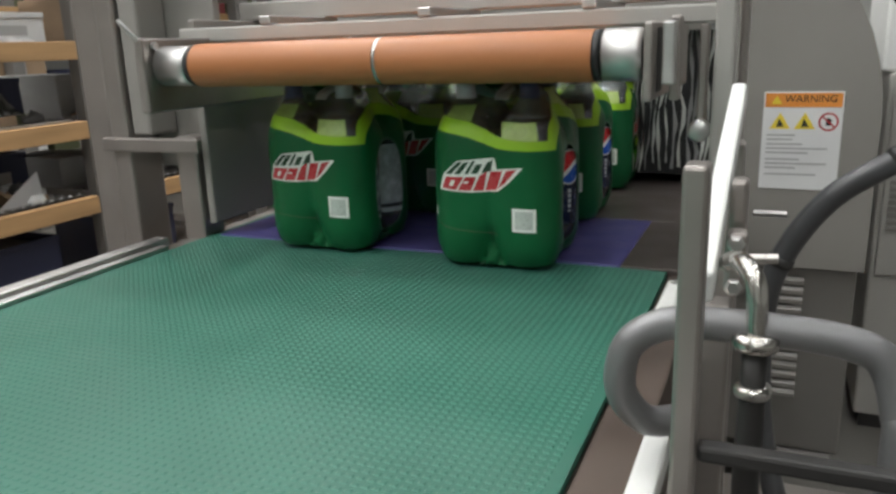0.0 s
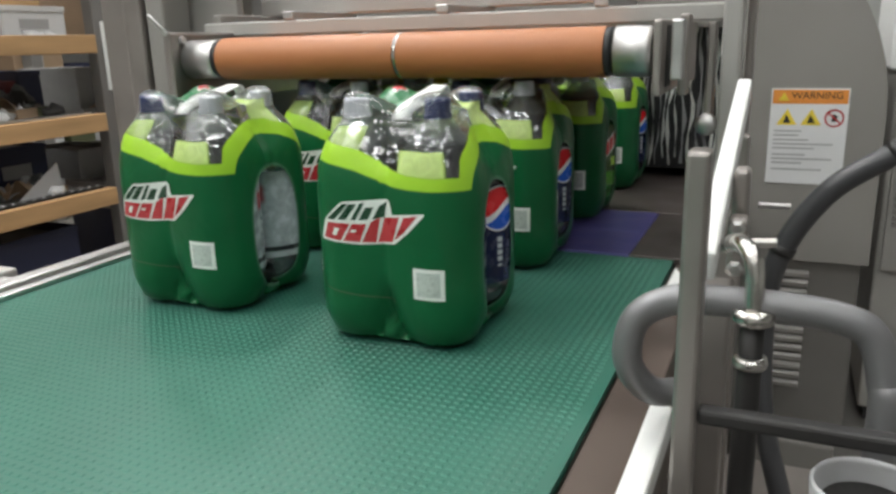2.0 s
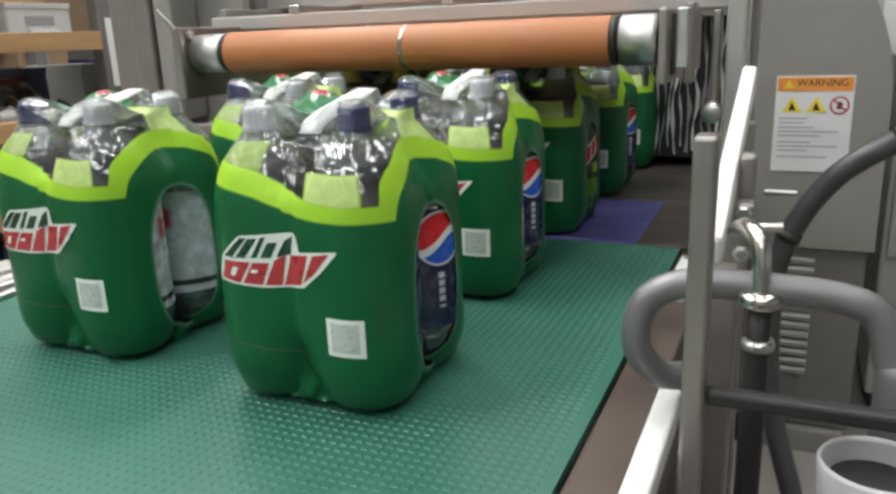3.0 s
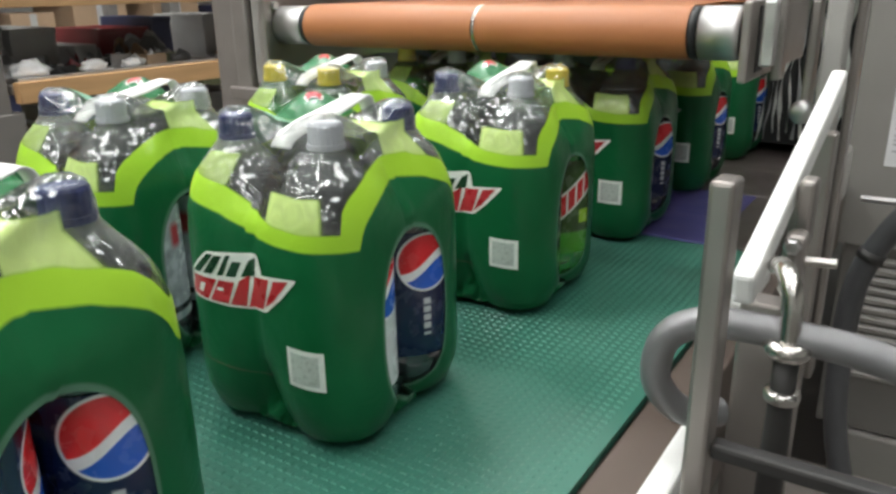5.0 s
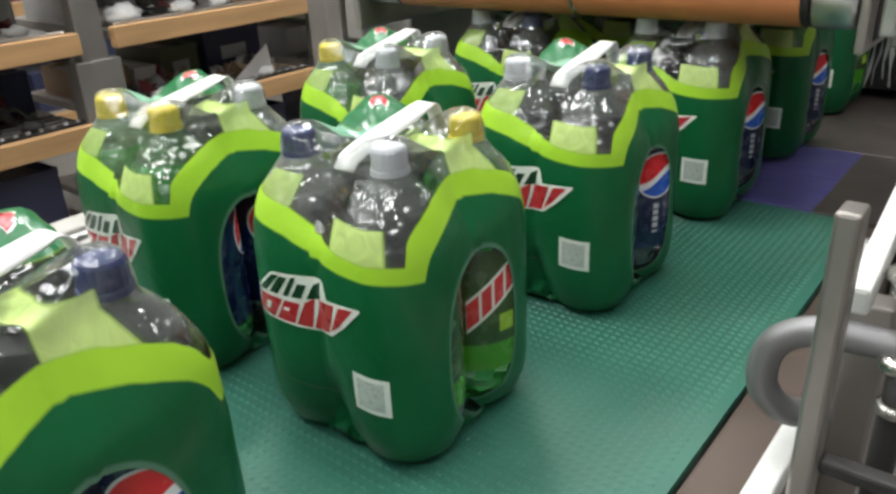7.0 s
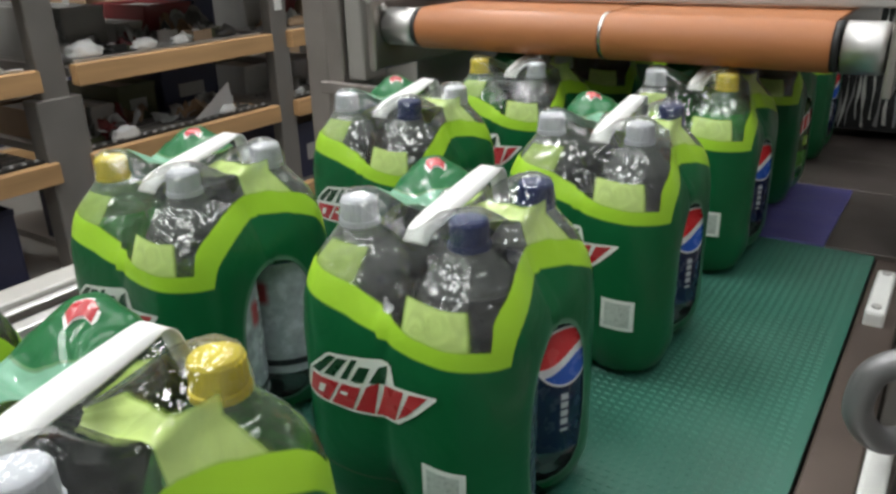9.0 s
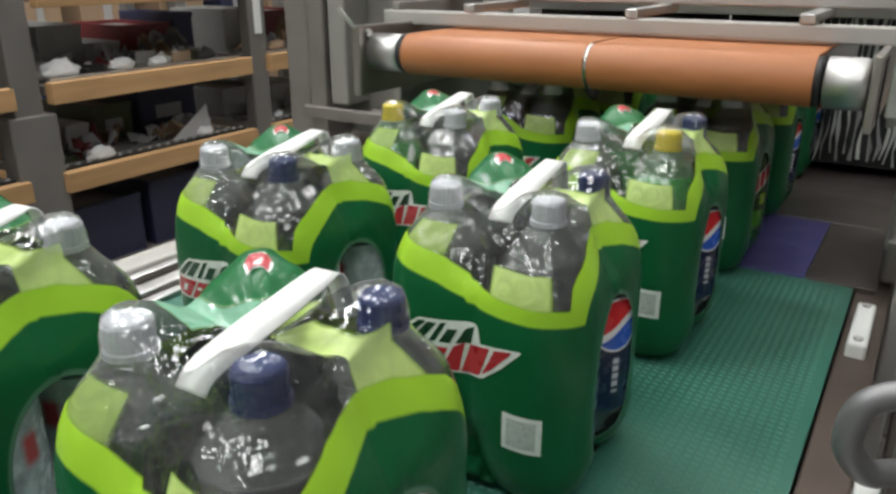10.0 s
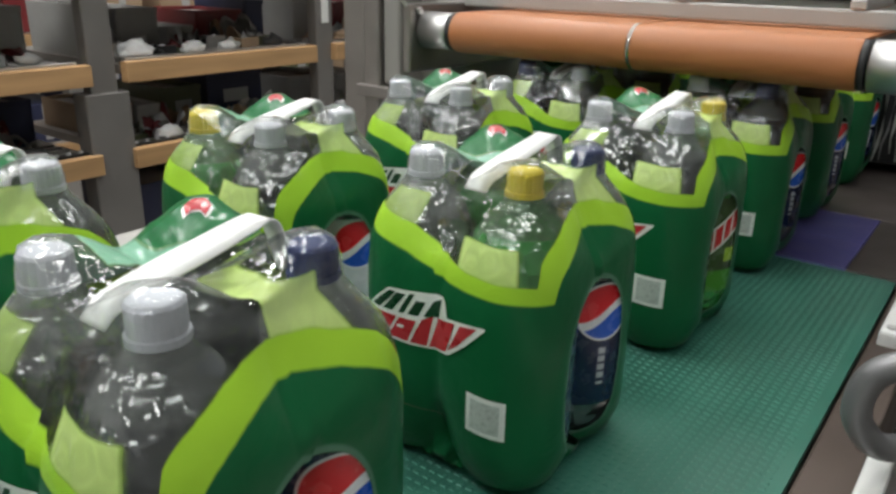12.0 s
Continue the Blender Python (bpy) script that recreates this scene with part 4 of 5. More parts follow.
# ---- shelving beyond the belt ----
def shelving():
    sx = -2.2
    before = set(scene.objects)
    r = thing("flow_rack", "grey steel rack with wooden front boards and laden shelves", "shelving")
    for y in (-0.62, 0.455, 1.575, 2.67, 3.77):
        if y == 1.575:
            part("white_strip", boxm(sx - 0.038, sx - 0.034, y + 0.03, y + 0.075, 1.07, 1.36, bevel=0.001), M_WHITE, r)
        part("upright", boxm(sx - 0.10, sx - 0.04, y, y + 0.105, 0, 2.3, bevel=0.005), M_RACK, r, "grey steel upright")
        part("upright", boxm(sx - 0.95, sx - 0.90, y, y + 0.06, 0, 2.3, bevel=0.005), M_RACK, r, "grey steel upright")
        part("side_brace", boxm(sx - 0.90, sx - 0.10, y + 0.02, y + 0.05, 1.5, 1.54), M_RACK, r)
        if y == 0.455:
            part("guard_sleeve", boxm(sx - 0.115, sx - 0.025, y - 0.035, y + 0.14, 0.0, 0.868, bevel=0.005), M_RACK, r, "grey guard sleeve")
    spans = [(-0.51, 0.45), (0.575, 1.545), (1.66, 2.645), (2.76, 3.745)]
    for i, (a, b) in enumerate(spans):
        for z in (0.16, 0.575, 0.900, 1.229, 1.62):
            part("front_board", boxm(sx - 0.045, sx, a + 0.004, b - 0.004, z, z + 0.075, bevel=0.003), M_WOOD, r, "pine front board")
            part("deck", boxm(sx - (0.89 if z < 1.2 else 0.53 if z < 1.5 else 0.3), sx - 0.048, a + 0.004, b - 0.004, z + 0.03, z + 0.062), M_DECK, r)
            if z in (0.575, 0.900):
                part("roller_track", boxm(sx - 0.075, sx - 0.050, a + 0.03, b - 0.03, z + 0.0622, z + 0.084, bevel=0.002), M_DARK if z < 0.8 else M_STEEL, r)
                for k in range(4):
                    part("roller_track", boxm(sx - 0.142 - 0.062 * k, sx - 0.122 - 0.062 * k, a + 0.03, b - 0.03, z + 0.0622, z + 0.0745, bevel=0.002), M_STEEL if z > 0.8 else M_RACK, r)
                if z < 0.8:
                    for k in range(20):
                        yy = a + 0.05 + k * (b - a - 0.1) / 19
                        bm = bmesh.new()
                        lathe(bm, [(0.008, 0), (0.008, 0.014)], 8, pose(sx - 0.062, yy, z + 0.0845, 90, 0, 0))
                        part("track_wheel", bm, M_INKGREY, r)
    # goods on the decks
    rng = random.Random(11)
    kinds = [("crate", M_MAROON, "maroon plastic crate on a rack shelf"), ("tote", M_NAVY, "dark navy plastic tote on a rack shelf"), ("box", M_BOXGREY, "grey parts box on a rack shelf"),
             ("carton", M_CARD, "brown cardboard carton on a rack shelf"), ("bin", M_GREENGREY, "olive plastic bin on a rack shelf"), ("box", M_PAPER, "white carton on a rack shelf"), ("box", M_BLUE, "blue and white box on a rack shelf")]

    def crate(kind, y0, y1, z0, h, d=0.38, front=0.12):
        name, m, label = kinds[kind]
        t = thing(name, label, name, pose(sx - front, (y0 + y1) / 2, z0))
        w = (y1 - y0) / 2
        bm = bmesh.new()
        box(bm, -d, 0, -w, w, 0, 0.008)
        for q in ((-d, 0, -w, -w + 0.008), (-d, 0, w - 0.008, w), (-d, -d + 0.008, -w + 0.0085, w - 0.0085), (-0.008, 0, -w + 0.0085, w - 0.0085)):
            box(bm, *q, 0.0085, h, bevel=0.002)
        part("body", bm, m, t)
        part("rim", box(bmesh.new(), 0.0005, 0.008, -w, w, h - 0.022, h, bevel=0.002), m, t)
        part("filling", box(bmesh.new(), -d + 0.012, -0.012, -w + 0.012, w - 0.012, 0.012, h - rng.uniform(0.01, 0.04)), M_RACK if kind != 5 else M_PAPER, t)
        if rng.random() < 0.3:
            part("tag", box(bmesh.new(), 0.0004, 0.0015, -w * 0.45, w * 0.45, h * 0.3, h * 0.6), M_INKGREY, t)

    plan = {0.900: [(2, 0.60, 0.74, .20), (2, 0.77, 0.96, .18), (2, 1.00, 1.13, .10), (0, 1.15, 1.40, .16), (1, 1.42, 1.53, .2), (2, 1.72, 1.95, .2), (0, 2.0, 2.3, .18), (2, -0.45, -0.2, .2), (3, -0.15, 0.1, .22), (2, 0.15, 0.4, .2)],
            0.575: [(3, 0.62, 0.82, .12), (4, 0.98, 1.17, .16), (1, 1.21, 1.53, .20), (5, 0.84, 0.95, .10), (2, 1.70, 1.98, .14), (5, 2.05, 2.3, .12), (2, -0.4, -0.1, .2), (1, 0.0, 0.4, .18)],
            1.229: [(5, 0.62, 0.86, .12), (3, 0.90, 1.15, .2), (5, 1.2, 1.5, .13), (3, 1.7, 2.0, .2), (2, 2.05, 2.4, .2)],
            0.16: [(1, 0.6, 0.95, .25), (1, 1.0, 1.4, .28), (1, 1.7, 2.1, .28), (1, -0.4, 0.3, .28)]}
    for z, goods in plan.items():
        for kind, a, b, h in goods:
            crate(kind, a, b, z + 0.0625, h, front={0.900: 0.36, 0.575: 0.40}.get(z, 0.12))
    # crumpled bags and a sheet of paper
    for y, z, s in ((0.68, 0.9625, 0.05), (0.78, 0.6375, 0.038), (1.30, 0.6375, 0.03), (0.93, 0.9625, 0.035), (1.10, 0.9625, 0.028)):
        bag = bmesh.new()
        bmesh.ops.create_icosphere(bag, subdivisions=3, radius=1.0)
        for v in bag.verts:
            k = 1 + 0.35 * noise.noise(v.co * 2.2 + Vector((y * 7, 0, 0)))
            v.co = Vector((v.co.x * s * 0.8 * k, v.co.y * s * 1.5 * k, (max(v.co.z, -0.5) + 0.5) * s * 0.75 * k))
        part_ = part("plastic_bag", bag, M_PAPER, None, smooth=True, at=pose(sx - 0.085 if s < 0.04 else sx - 0.10 + 0.0, y, z + (0.022 if s < 0.1 else 0)))
        tagged(part_, "crumpled white plastic bag lying on a shelf", "bag")
    for k in range(46):
        z = rng.choice((0.575, 0.900, 0.900, 1.229)) + 0.0625
        y = rng.uniform(-0.45, 2.6)
        s = rng.uniform(0.018, 0.04)
        if any(abs(y - u) < 0.16 for u in (0.5, 1.6)):
            continue
        bag = bmesh.new()
        bmesh.ops.create_icosphere(bag, subdivisions=2, radius=1.0)
        for v in bag.verts:
            q = 1 + 0.5 * noise.noise(v.co * 2.0 + Vector((k * 3.1, 0, 0)))
            v.co = Vector((v.co.x * s * 0.7 * q, v.co.y * s * 1.3 * q, (max(v.co.z, -0.4) + 0.4) * s * 0.8 * q))
        ob = part("parts_bag", bag, rng.choice((M_PAPER, M_BOXGREY, M_BOXGREY, M_DARK, M_DARK, M_CARD, M_MAROON)), None, smooth=True, at=pose(sx - 0.098 + rng.uniform(-0.008, 0.008), y, z + (0.022 if z < 1.1 else 0)))
        tagged(ob, "small crumpled bag of parts on a shelf edge", "bag")
    # loose parts across the roller tracks
    for k in range(44):
        z = rng.choice((0.575, 0.900, 0.900)) + 0.0748
        y = rng.uniform(-0.42, 2.55)
        if any(abs(y - u) < 0.15 for u in (0.5, 1.6)):
            continue
        w, d, h = rng.uniform(0.02, 0.055), rng.uniform(0.02, 0.045), rng.uniform(0.012, 0.05)
        at = pose(sx - rng.uniform(0.17, 0.29), y, z, 0, 0, rng.uniform(-35, 35))
        m = rng.choice((M_STEEL, M_BOXGREY, M_PAPER, M_RACK, M_DARK, M_GREENGREY, M_CARD))
        t = thing("parts_tray", "small tray of loose parts on the roller tracks", "tray", at, "parts trays")
        bm = bmesh.new()
        box(bm, -d, d, -w, w, 0, 0.003)
        for q in ((-d, d, -w, -w + 0.003), (-d, d, w - 0.003, w), (-d, -d + 0.003, -w + 0.0031, w - 0.0031), (d - 0.003, d, -w + 0.0031, w - 0.0031)):
            box(bm, *q, 0.0031, h)
        part("body", bm, m, t)
        bag = bmesh.new()
        bmesh.ops.create_icosphere(bag, subdivisions=2, radius=1.0)
        for v in bag.verts:
            q = 1 + 0.6 * noise.noise(v.co * 2.4 + Vector((k * 5.3, 0, 0)))
            v.co = Vector((v.co.x * (d - 0.004) * 0.62 * q, v.co.y * (w - 0.004) * 0.62 * q, 0.0032 + (max(v.co.z, -0.4) + 0.4) * h * 0.75 * q))
        part("contents", bag, rng.choice((M_PAPER, M_STEEL, M_DARK, M_BOXGREY)), t, smooth=True)
    # crumpled sheets of film and paper along the shelves
    for k in range(110):
        z = rng.choice((0.575, 0.575, 0.900, 0.900, 0.900, 1.229)) + 0.0628
        y = rng.uniform(-0.40, 2.5)
        if any(abs(y - u) < 0.17 for u in (0.5, 1.6)):
            continue
        w, d, h = rng.uniform(0.035, 0.10), rng.uniform(0.05, 0.10), rng.uniform(0.03, 0.13)
        bm = bmesh.new()
        n = 10
        g = [[bm.verts.new((d * (i / n - 0.5), w * (j / n - 0.5) * 2, 0)) for j in range(n + 1)] for i in range(n + 1)]
        for row in g:
            for v in row:
                q = Vector((v.co.x * 16, v.co.y * 12, k * 4.7))
                v.co.z = h * abs(noise.noise(q)) * 1.6 + 0.25 * h * abs(noise.noise(q * 2.6))
                v.co.x += 0.02 * noise.noise(q * 1.3 + Vector((5, 0, 0)))
                v.co.y += 0.02 * noise.noise(q * 1.3 + Vector((0, 7, 0)))
        for i in range(n):
            for j in range(n):
                bm.faces.new((g[i][j], g[i + 1][j], g[i + 1][j + 1], g[i][j + 1]))
        low = min(v.co.z for v in bm.verts)
        for v in bm.verts:
            v.co.z -= low
        bmesh.ops.solidify(bm, geom=bm.faces[:], thickness=0.0012)
        ob = part("crumpled_sheet", bm, rng.choice((M_PAPER, M_BOXGREY, M_BOXGREY, M_INKGREY, M_INKGREY, M_CARD, M_CARD, M_DECK, M_MAROON)), None, at=pose(sx - rng.uniform(0.16, 0.33), y, z + 0.013, 0, 0, rng.uniform(-40, 40)))
        tagged(ob, "crumpled sheet of film or paper lying on a rack shelf", "sheet")
    sheet = bmesh.new()
    q = [sheet.verts.new(p) for p in ((0, -0.13, 0.004), (0, 0.09, 0.004), (-0.012, 0.085, 0.13), (-0.008, 0.07, 0.128))]
    sheet.faces.new(q)
    bmesh.ops.solidify(sheet, geom=sheet.faces[:], thickness=0.001)
    tagged(part("paper_sheet", sheet, M_PAPER, None, at=pose(sx - 0.08, 1.245, 0.658)), "folded white paper sheet standing on a shelf", "paper")
    # far wall of stacked goods behind the rack
    b = thing("storage_rack", "dim storage rack with stacked cartons behind the shelving", "shelving")
    for y in np.arange(-3.0, 7.6, 1.5):
        part("upright", boxm(-4.55, -4.45, y, y + 0.09, 0, 3.2, bevel=0.004), M_RACK, b)
    for z in (0.1, 0.8, 1.5, 2.2, 2.9):
        part("beam", boxm(-4.52, -4.44, -3.0, 7.5, z, z + 0.09, bevel=0.004), M_WOOD, b)
        part("deck", boxm(-5.5, -4.53, -3.0, 7.5, z + 0.04, z + 0.088), M_DECK, b)
    first = {}
    for z in (0.188, 0.888, 1.588, 2.288):
        y = -2.9
        while y < 7.2:
            w = rng.choice((0.3, 0.42, 0.55))
            k = rng.randrange(7)
            key = (k, w)
            if key not in first:
                t = thing("carton", kinds[k][2].split(" on ")[0] + " in the storage rack", "box", pose(-4.6, y, z))
                part("body", boxm(-0.5, 0, 0, w, 0, w * 0.85, bevel=0.006), kinds[k][1], t)
                part("tape", boxm(0.001, 0.003, w * 0.42, w * 0.58, 0.02, w * 0.83), M_INKGREY, t)
                first[key] = t
            else:
                copy_thing(first[key], pose(-4.6, y, z))
            y += w + rng.uniform(0.03, 0.25)
    # side roller rail beyond the belt
    g = thing("side_rail", "pale aluminium guide rail on the belt's far side", "rail")
    part("rail", boxm(-0.715, -0.655, -2.6, -0.10, 0.866, 0.892, bevel=0.006), M_GREY2, g)
    part("rail", boxm(-0.650, -0.632, -2.6, -0.13, 0.872, 0.886, bevel=0.003), M_STEEL, g)
    for y in (-2.4, -1.2, -0.35):
        part("bracket", boxm(-0.70, -0.545, y, y + 0.03, 0.835, 0.863, bevel=0.002), M_FRAME, g)

    for ob in set(scene.objects) - before:
        if ob.parent is None:
            ob.location.y -= 0.125


shelving()


# ---- multipacks ----


def bottle_r(z):
    """Radius of the bottle at a height."""
    prof = [(0.0, 0.030), (0.006, 0.040), (0.03, 0.0495), (0.05, BR), (0.165, BR), (0.185, 0.0499), (0.200, 0.0480), (0.215, 0.0442), (0.228, 0.0385), (0.240, 0.0300), (0.250, 0.0205), (0.258, 0.0150), (0.262, 0.0135), (0.275, 0.0135)]
    for (z0, r0), (z1, r1) in zip(prof, prof[1:]):
        if z <= z1:
            return r0 + (r1 - r0) * max(0, z - z0) / (z1 - z0)
    return prof[-1][1]


def film_r(a, z, shrink):
    """Distance from the pack's axis to the film in direction a at height z."""
    r = bottle_r(z) + 0.0012
    ca, sa = abs(math.cos(a)), abs(math.sin(a))
    k = P * (ca + sa)
    c2 = 2 * P * P - r * r
    disc = k * k - c2
    lobe = k + math.sqrt(disc) if disc > 0 else 0.0
    hull = min((P + r) / max(ca, sa), 9)
    # rounded corner of the hull
    x, y = hull * ca, hull * sa
    if min(x, y) > P:
        hull = lobe if lobe else hull
    if not lobe:
        lobe = hull * 0.93
    return lobe * shrink + hull * (1 - shrink)


def front_y(x, z):
    """The film's front face at x and z (a search along the ray)."""
    a = math.atan2(-(P + BR), x)
    for _ in range(6):
        r = film_r(a, z, film_shrink(z))
        a = math.atan2(-math.sqrt(max(r * r - x * x, 1e-6)), x)
    return -math.sqrt(max(film_r(a, z, film_shrink(z)) ** 2 - x * x, 1e-6))


def film_shrink(z):
    return 0.75 if z < 0.03 else (0.75 - (z - 0.03) / 0.05 * 0.6 if z < 0.08 else 0.15)


def film_mesh():
    n = 112
    zs = [0.004, 0.008, 0.018, 0.032, 0.05, 0.075, 0.10, 0.13, 0.16, 0.178, 0.19, 0.20, 0.21, 0.22, 0.23, 0.24, 0.25, 0.258]
    verts, faces, uvs = [], [], []
    ang = [-3 * math.pi / 4 + 2 * math.pi * i / n for i in range(n + 1)]     # starts at the front left corner
    rings = []
    for z in zs:
        ring = []
        for i in range(n + 1):
            a = ang[i]
            if z < 0.2:
                r = film_r(a, z, film_shrink(z))
            else:
                # draped over the shoulders: between the domes and a straight tent
                t = (z - 0.2) / 0.058
                r0 = film_r(a, 0.2, 0.15)
                ca, sa = abs(math.cos(a)), abs(math.sin(a))
                cap = (P + 0.016) / max(ca, sa)
                x, y = cap * ca, cap * sa
                if min(x, y) > P:
                    k = P * (ca + sa)
                    cap = k + math.sqrt(max(0, k * k - 2 * P * P + 0.016 ** 2))
                valley = 1 - 0.10 * (min(ca, sa) < 0.38) * (1 - min(ca, sa) / 0.38) * math.sin(math.pi * min(1, t))
                r = (r0 + (cap - r0) * t ** 1.45) * valley
                k, rb = P * (ca + sa), bottle_r(z) + 0.0016
                disc = k * k - 2 * P * P + rb * rb
                if disc > 0:
                    r = max(r, k + math.sqrt(disc))
            ring.append((r * math.cos(a), r * math.sin(a), z))
        rings.append(ring)
    # top: from the caps' outer edge over the caps to the sagging middle
    base = rings[-1]
    for f, up, sag in ((0.995, 0.012, 0.0), (0.96, 0.024, 0.002), (0.88, 0.028, 0.004), (0.74, 0.028, 0.008), (0.55, 0.022, 0.012), (0.32, 0.012, 0.010), (0.12, 0.004, 0.008)):
        ring = []
        for i in range(n + 1):
            a = ang[i]
            lob = abs(math.sin(2 * a)) ** 1.5               # 1 towards a cap
            z = 0.258 + up * (0.30 + 0.70 * lob) - sag * (1 - lob) * 0.6
            ring.append((base[i][0] * f, base[i][1] * f, z))
        rings.append(ring)
    for ring in rings:
        for i, p in enumerate(ring):
            w = 0.0009 * noise.noise(Vector(p) * 60)
            if p[2] > 0.205:
                a = math.atan2(p[1], p[0])
                w += 0.0016 * noise.noise(Vector((math.cos(a) * 7, math.sin(a) * 7, p[2] * 14))) * min(1, (p[2] - 0.205) / 0.02)
                w = max(w, -0.0003)
            verts.append((p[0] * (1 + w * 8), p[1] * (1 + w * 8), p[2] + (w if p[2] > 0.2 else 0)))
            uvs.append((i / n, p[2]))
    for j in range(len(rings) - 1):
        for i in range(n):
            q = j * (n + 1) + i
            faces.append((q, q + 1, q + n + 2, q + n + 1))
    me = bpy.data.meshes.new("film_wrap")
    me.from_pydata(verts, [], faces)
    layer = me.uv_layers.new(name="UVMap")
    for loop in me.loops:
        layer.data[loop.index].uv = uvs[loop.vertex_index]
    for p in me.polygons:
        p.use_smooth = True
    me.materials.append(M_FILM)
    return me


def columns(x0, x1, low, high, off=0.0009, n=18, rows=4, lean=0.0, mid=0.15):
    """A printed patch on the front film: between two edges, following the surface, leaning with height."""
    bm = bmesh.new()
    grid = []
    for i in range(n + 1):
        a, b = low(i / n), high(i / n)
        col = []
        for k in range(rows + 1):
            z = a + (b - a) * k / rows
            x = x0 + (x1 - x0) * i / n + lean * (z - mid)
            col.append(bm.verts.new((x, front_y(x, z) - off, z)))
        grid.append(col)
    for p, q in zip(grid, grid[1:]):
        for k in range(rows):
            bm.faces.new((p[k], q[k], q[k + 1], p[k + 1]))
    bmesh.ops.remove_doubles(bm, verts=bm.verts, dist=1e-6)
    return bm


def line(*pts):
    def f(u):
        for (u0, v0), (u1, v1) in zip(pts, pts[1:]):
            if u <= u1:
                return v0 + (v1 - v0) * (u - u0) / max(1e-6, u1 - u0)
        return pts[-1][1]
    return f


def mesh_from(name, bm, material, smooth=True):
    me = bpy.data.meshes.new(name)
    for f in bm.faces:
        f.smooth = smooth
    bm.to_mesh(me)
    bm.free()
    for m in material if isinstance(material, (list, tuple)) else [material]:
        me.materials.append(m)
    return me


FILM = film_mesh()


def quad_patch(corners, off, n=5, rows=3):
    """A printed four-cornered patch on the front film. corners: (x, z), low left, low right, high right, high left."""
    (ax, az), (bx, bz), (cx, cz), (dx, dz) = corners
    bm = bmesh.new()
    grid = []
    for i in range(n + 1):
        s = i / n
        col = []
        for k in range(rows + 1):
            t = k / rows
            x = (ax + (bx - ax) * s) * (1 - t) + (dx + (cx - dx) * s) * t
            z = (az + (bz - az) * s) * (1 - t) + (dz + (cz - dz) * s) * t
            col.append(bm.verts.new((x, front_y(x, z) - off, z)))
        grid.append(col)
    for p, q in zip(grid, grid[1:]):
        for k in range(rows):
            bm.faces.new((p[k], q[k], q[k + 1], p[k + 1]))
    return bm


def emblem():
    """Plain emblem on the front: a pale jagged outline with dark green blocks over red ones."""
    x0, x1 = -0.081, 0.054
    W = x1 - x0

    def at(u, z):
        return x0 + u * W, z

    out = [("emblem_outline", mesh_from("emblem_outline", columns(x0, x1, line((0, 0.1225), (0.40, 0.1205), (0.72, 0.1235), (0.86, 0.139), (1, 0.1585)),
            line((0, 0.1265), (0.045, 0.1435), (0.05, 0.1465), (0.24, 0.1685), (0.62, 0.1735), (0.68, 0.1745), (0.69, 0.1565), (1, 0.1605)), 0.0008, 44), M_PRINTWHITE))]
    dark = [((0.085, 0.1475), (0.165, 0.1475), (0.305, 0.1665), (0.255, 0.1668)), ((0.20, 0.1480), (0.275, 0.1482), (0.385, 0.1668), (0.315, 0.1662)),
            ((0.325, 0.1485), (0.37, 0.1488), (0.455, 0.1688), (0.415, 0.1680)), ((0.40, 0.1490), (0.48, 0.1498), (0.535, 0.1640), (0.465, 0.1635)),
            ((0.52, 0.1505), (0.63, 0.1535), (0.660, 0.1715), (0.585, 0.1660))]
    for q in dark:
        out.append(("emblem_block", mesh_from("emblem_block", quad_patch([at(*c) for c in q], 0.0013), M_DKGREEN)))
    red = [((0.035, 0.1255), (0.22, 0.1238), (0.315, 0.1440), (0.095, 0.1440)), ((0.245, 0.1237), (0.40, 0.1233), (0.465, 0.1445), (0.335, 0.1440)),
           ((0.42, 0.1233), (0.545, 0.1240), (0.585, 0.1530), (0.505, 0.1470)), ((0.56, 0.1240), (0.70, 0.1262), (0.775, 0.1550), (0.625, 0.1530)),
           ((0.72, 0.1285), (0.80, 0.1365), (0.945, 0.1580), (0.815, 0.1550))]
    for q in red:
        out.append(("emblem_block", mesh_from("emblem_block", quad_patch([at(*c) for c in q], 0.0013), M_RED)))
    for q in (((0.135, 0.1300), (0.18, 0.1296), (0.215, 0.1385), (0.165, 0.1385)), ((0.315, 0.1345), (0.365, 0.1345), (0.375, 0.1375), (0.325, 0.1375))):
        out.append(("emblem_slit", mesh_from("emblem_slit", quad_patch([at(*c) for c in q], 0.0017, 3, 2), M_PRINTWHITE)))
    return out


EMBLEM = emblem()
CODE = [("code_frame", mesh_from("code_frame", columns(0.038, 0.074, line((0, 0.063), (1, 0.062)), line((0, 0.099), (1, 0.098)), 0.0009, 6), M_PRINTWHITE)),
        ("code_patch", mesh_from("code_patch", columns(0.0425, 0.0695, line((0, 0.067), (1, 0.0665)), line((0, 0.0945), (1, 0.094)), 0.0014, 6), M_CODE)),
        ("seam_line", mesh_from("seam_line", columns(-0.092, 0.012, line((0, 0.075), (0.12, 0.064), (1, 0.054)), line((0, 0.0765), (0.12, 0.0653), (1, 0.0553)), 0.0006, 12, 1), M_GREENGREY)),
        ("mark", mesh_from("mark", columns(-0.095, -0.088, line((0, 0.080), (1, 0.080)), line((0, 0.094), (1, 0.094)), 0.0009, 3), M_CODE))]


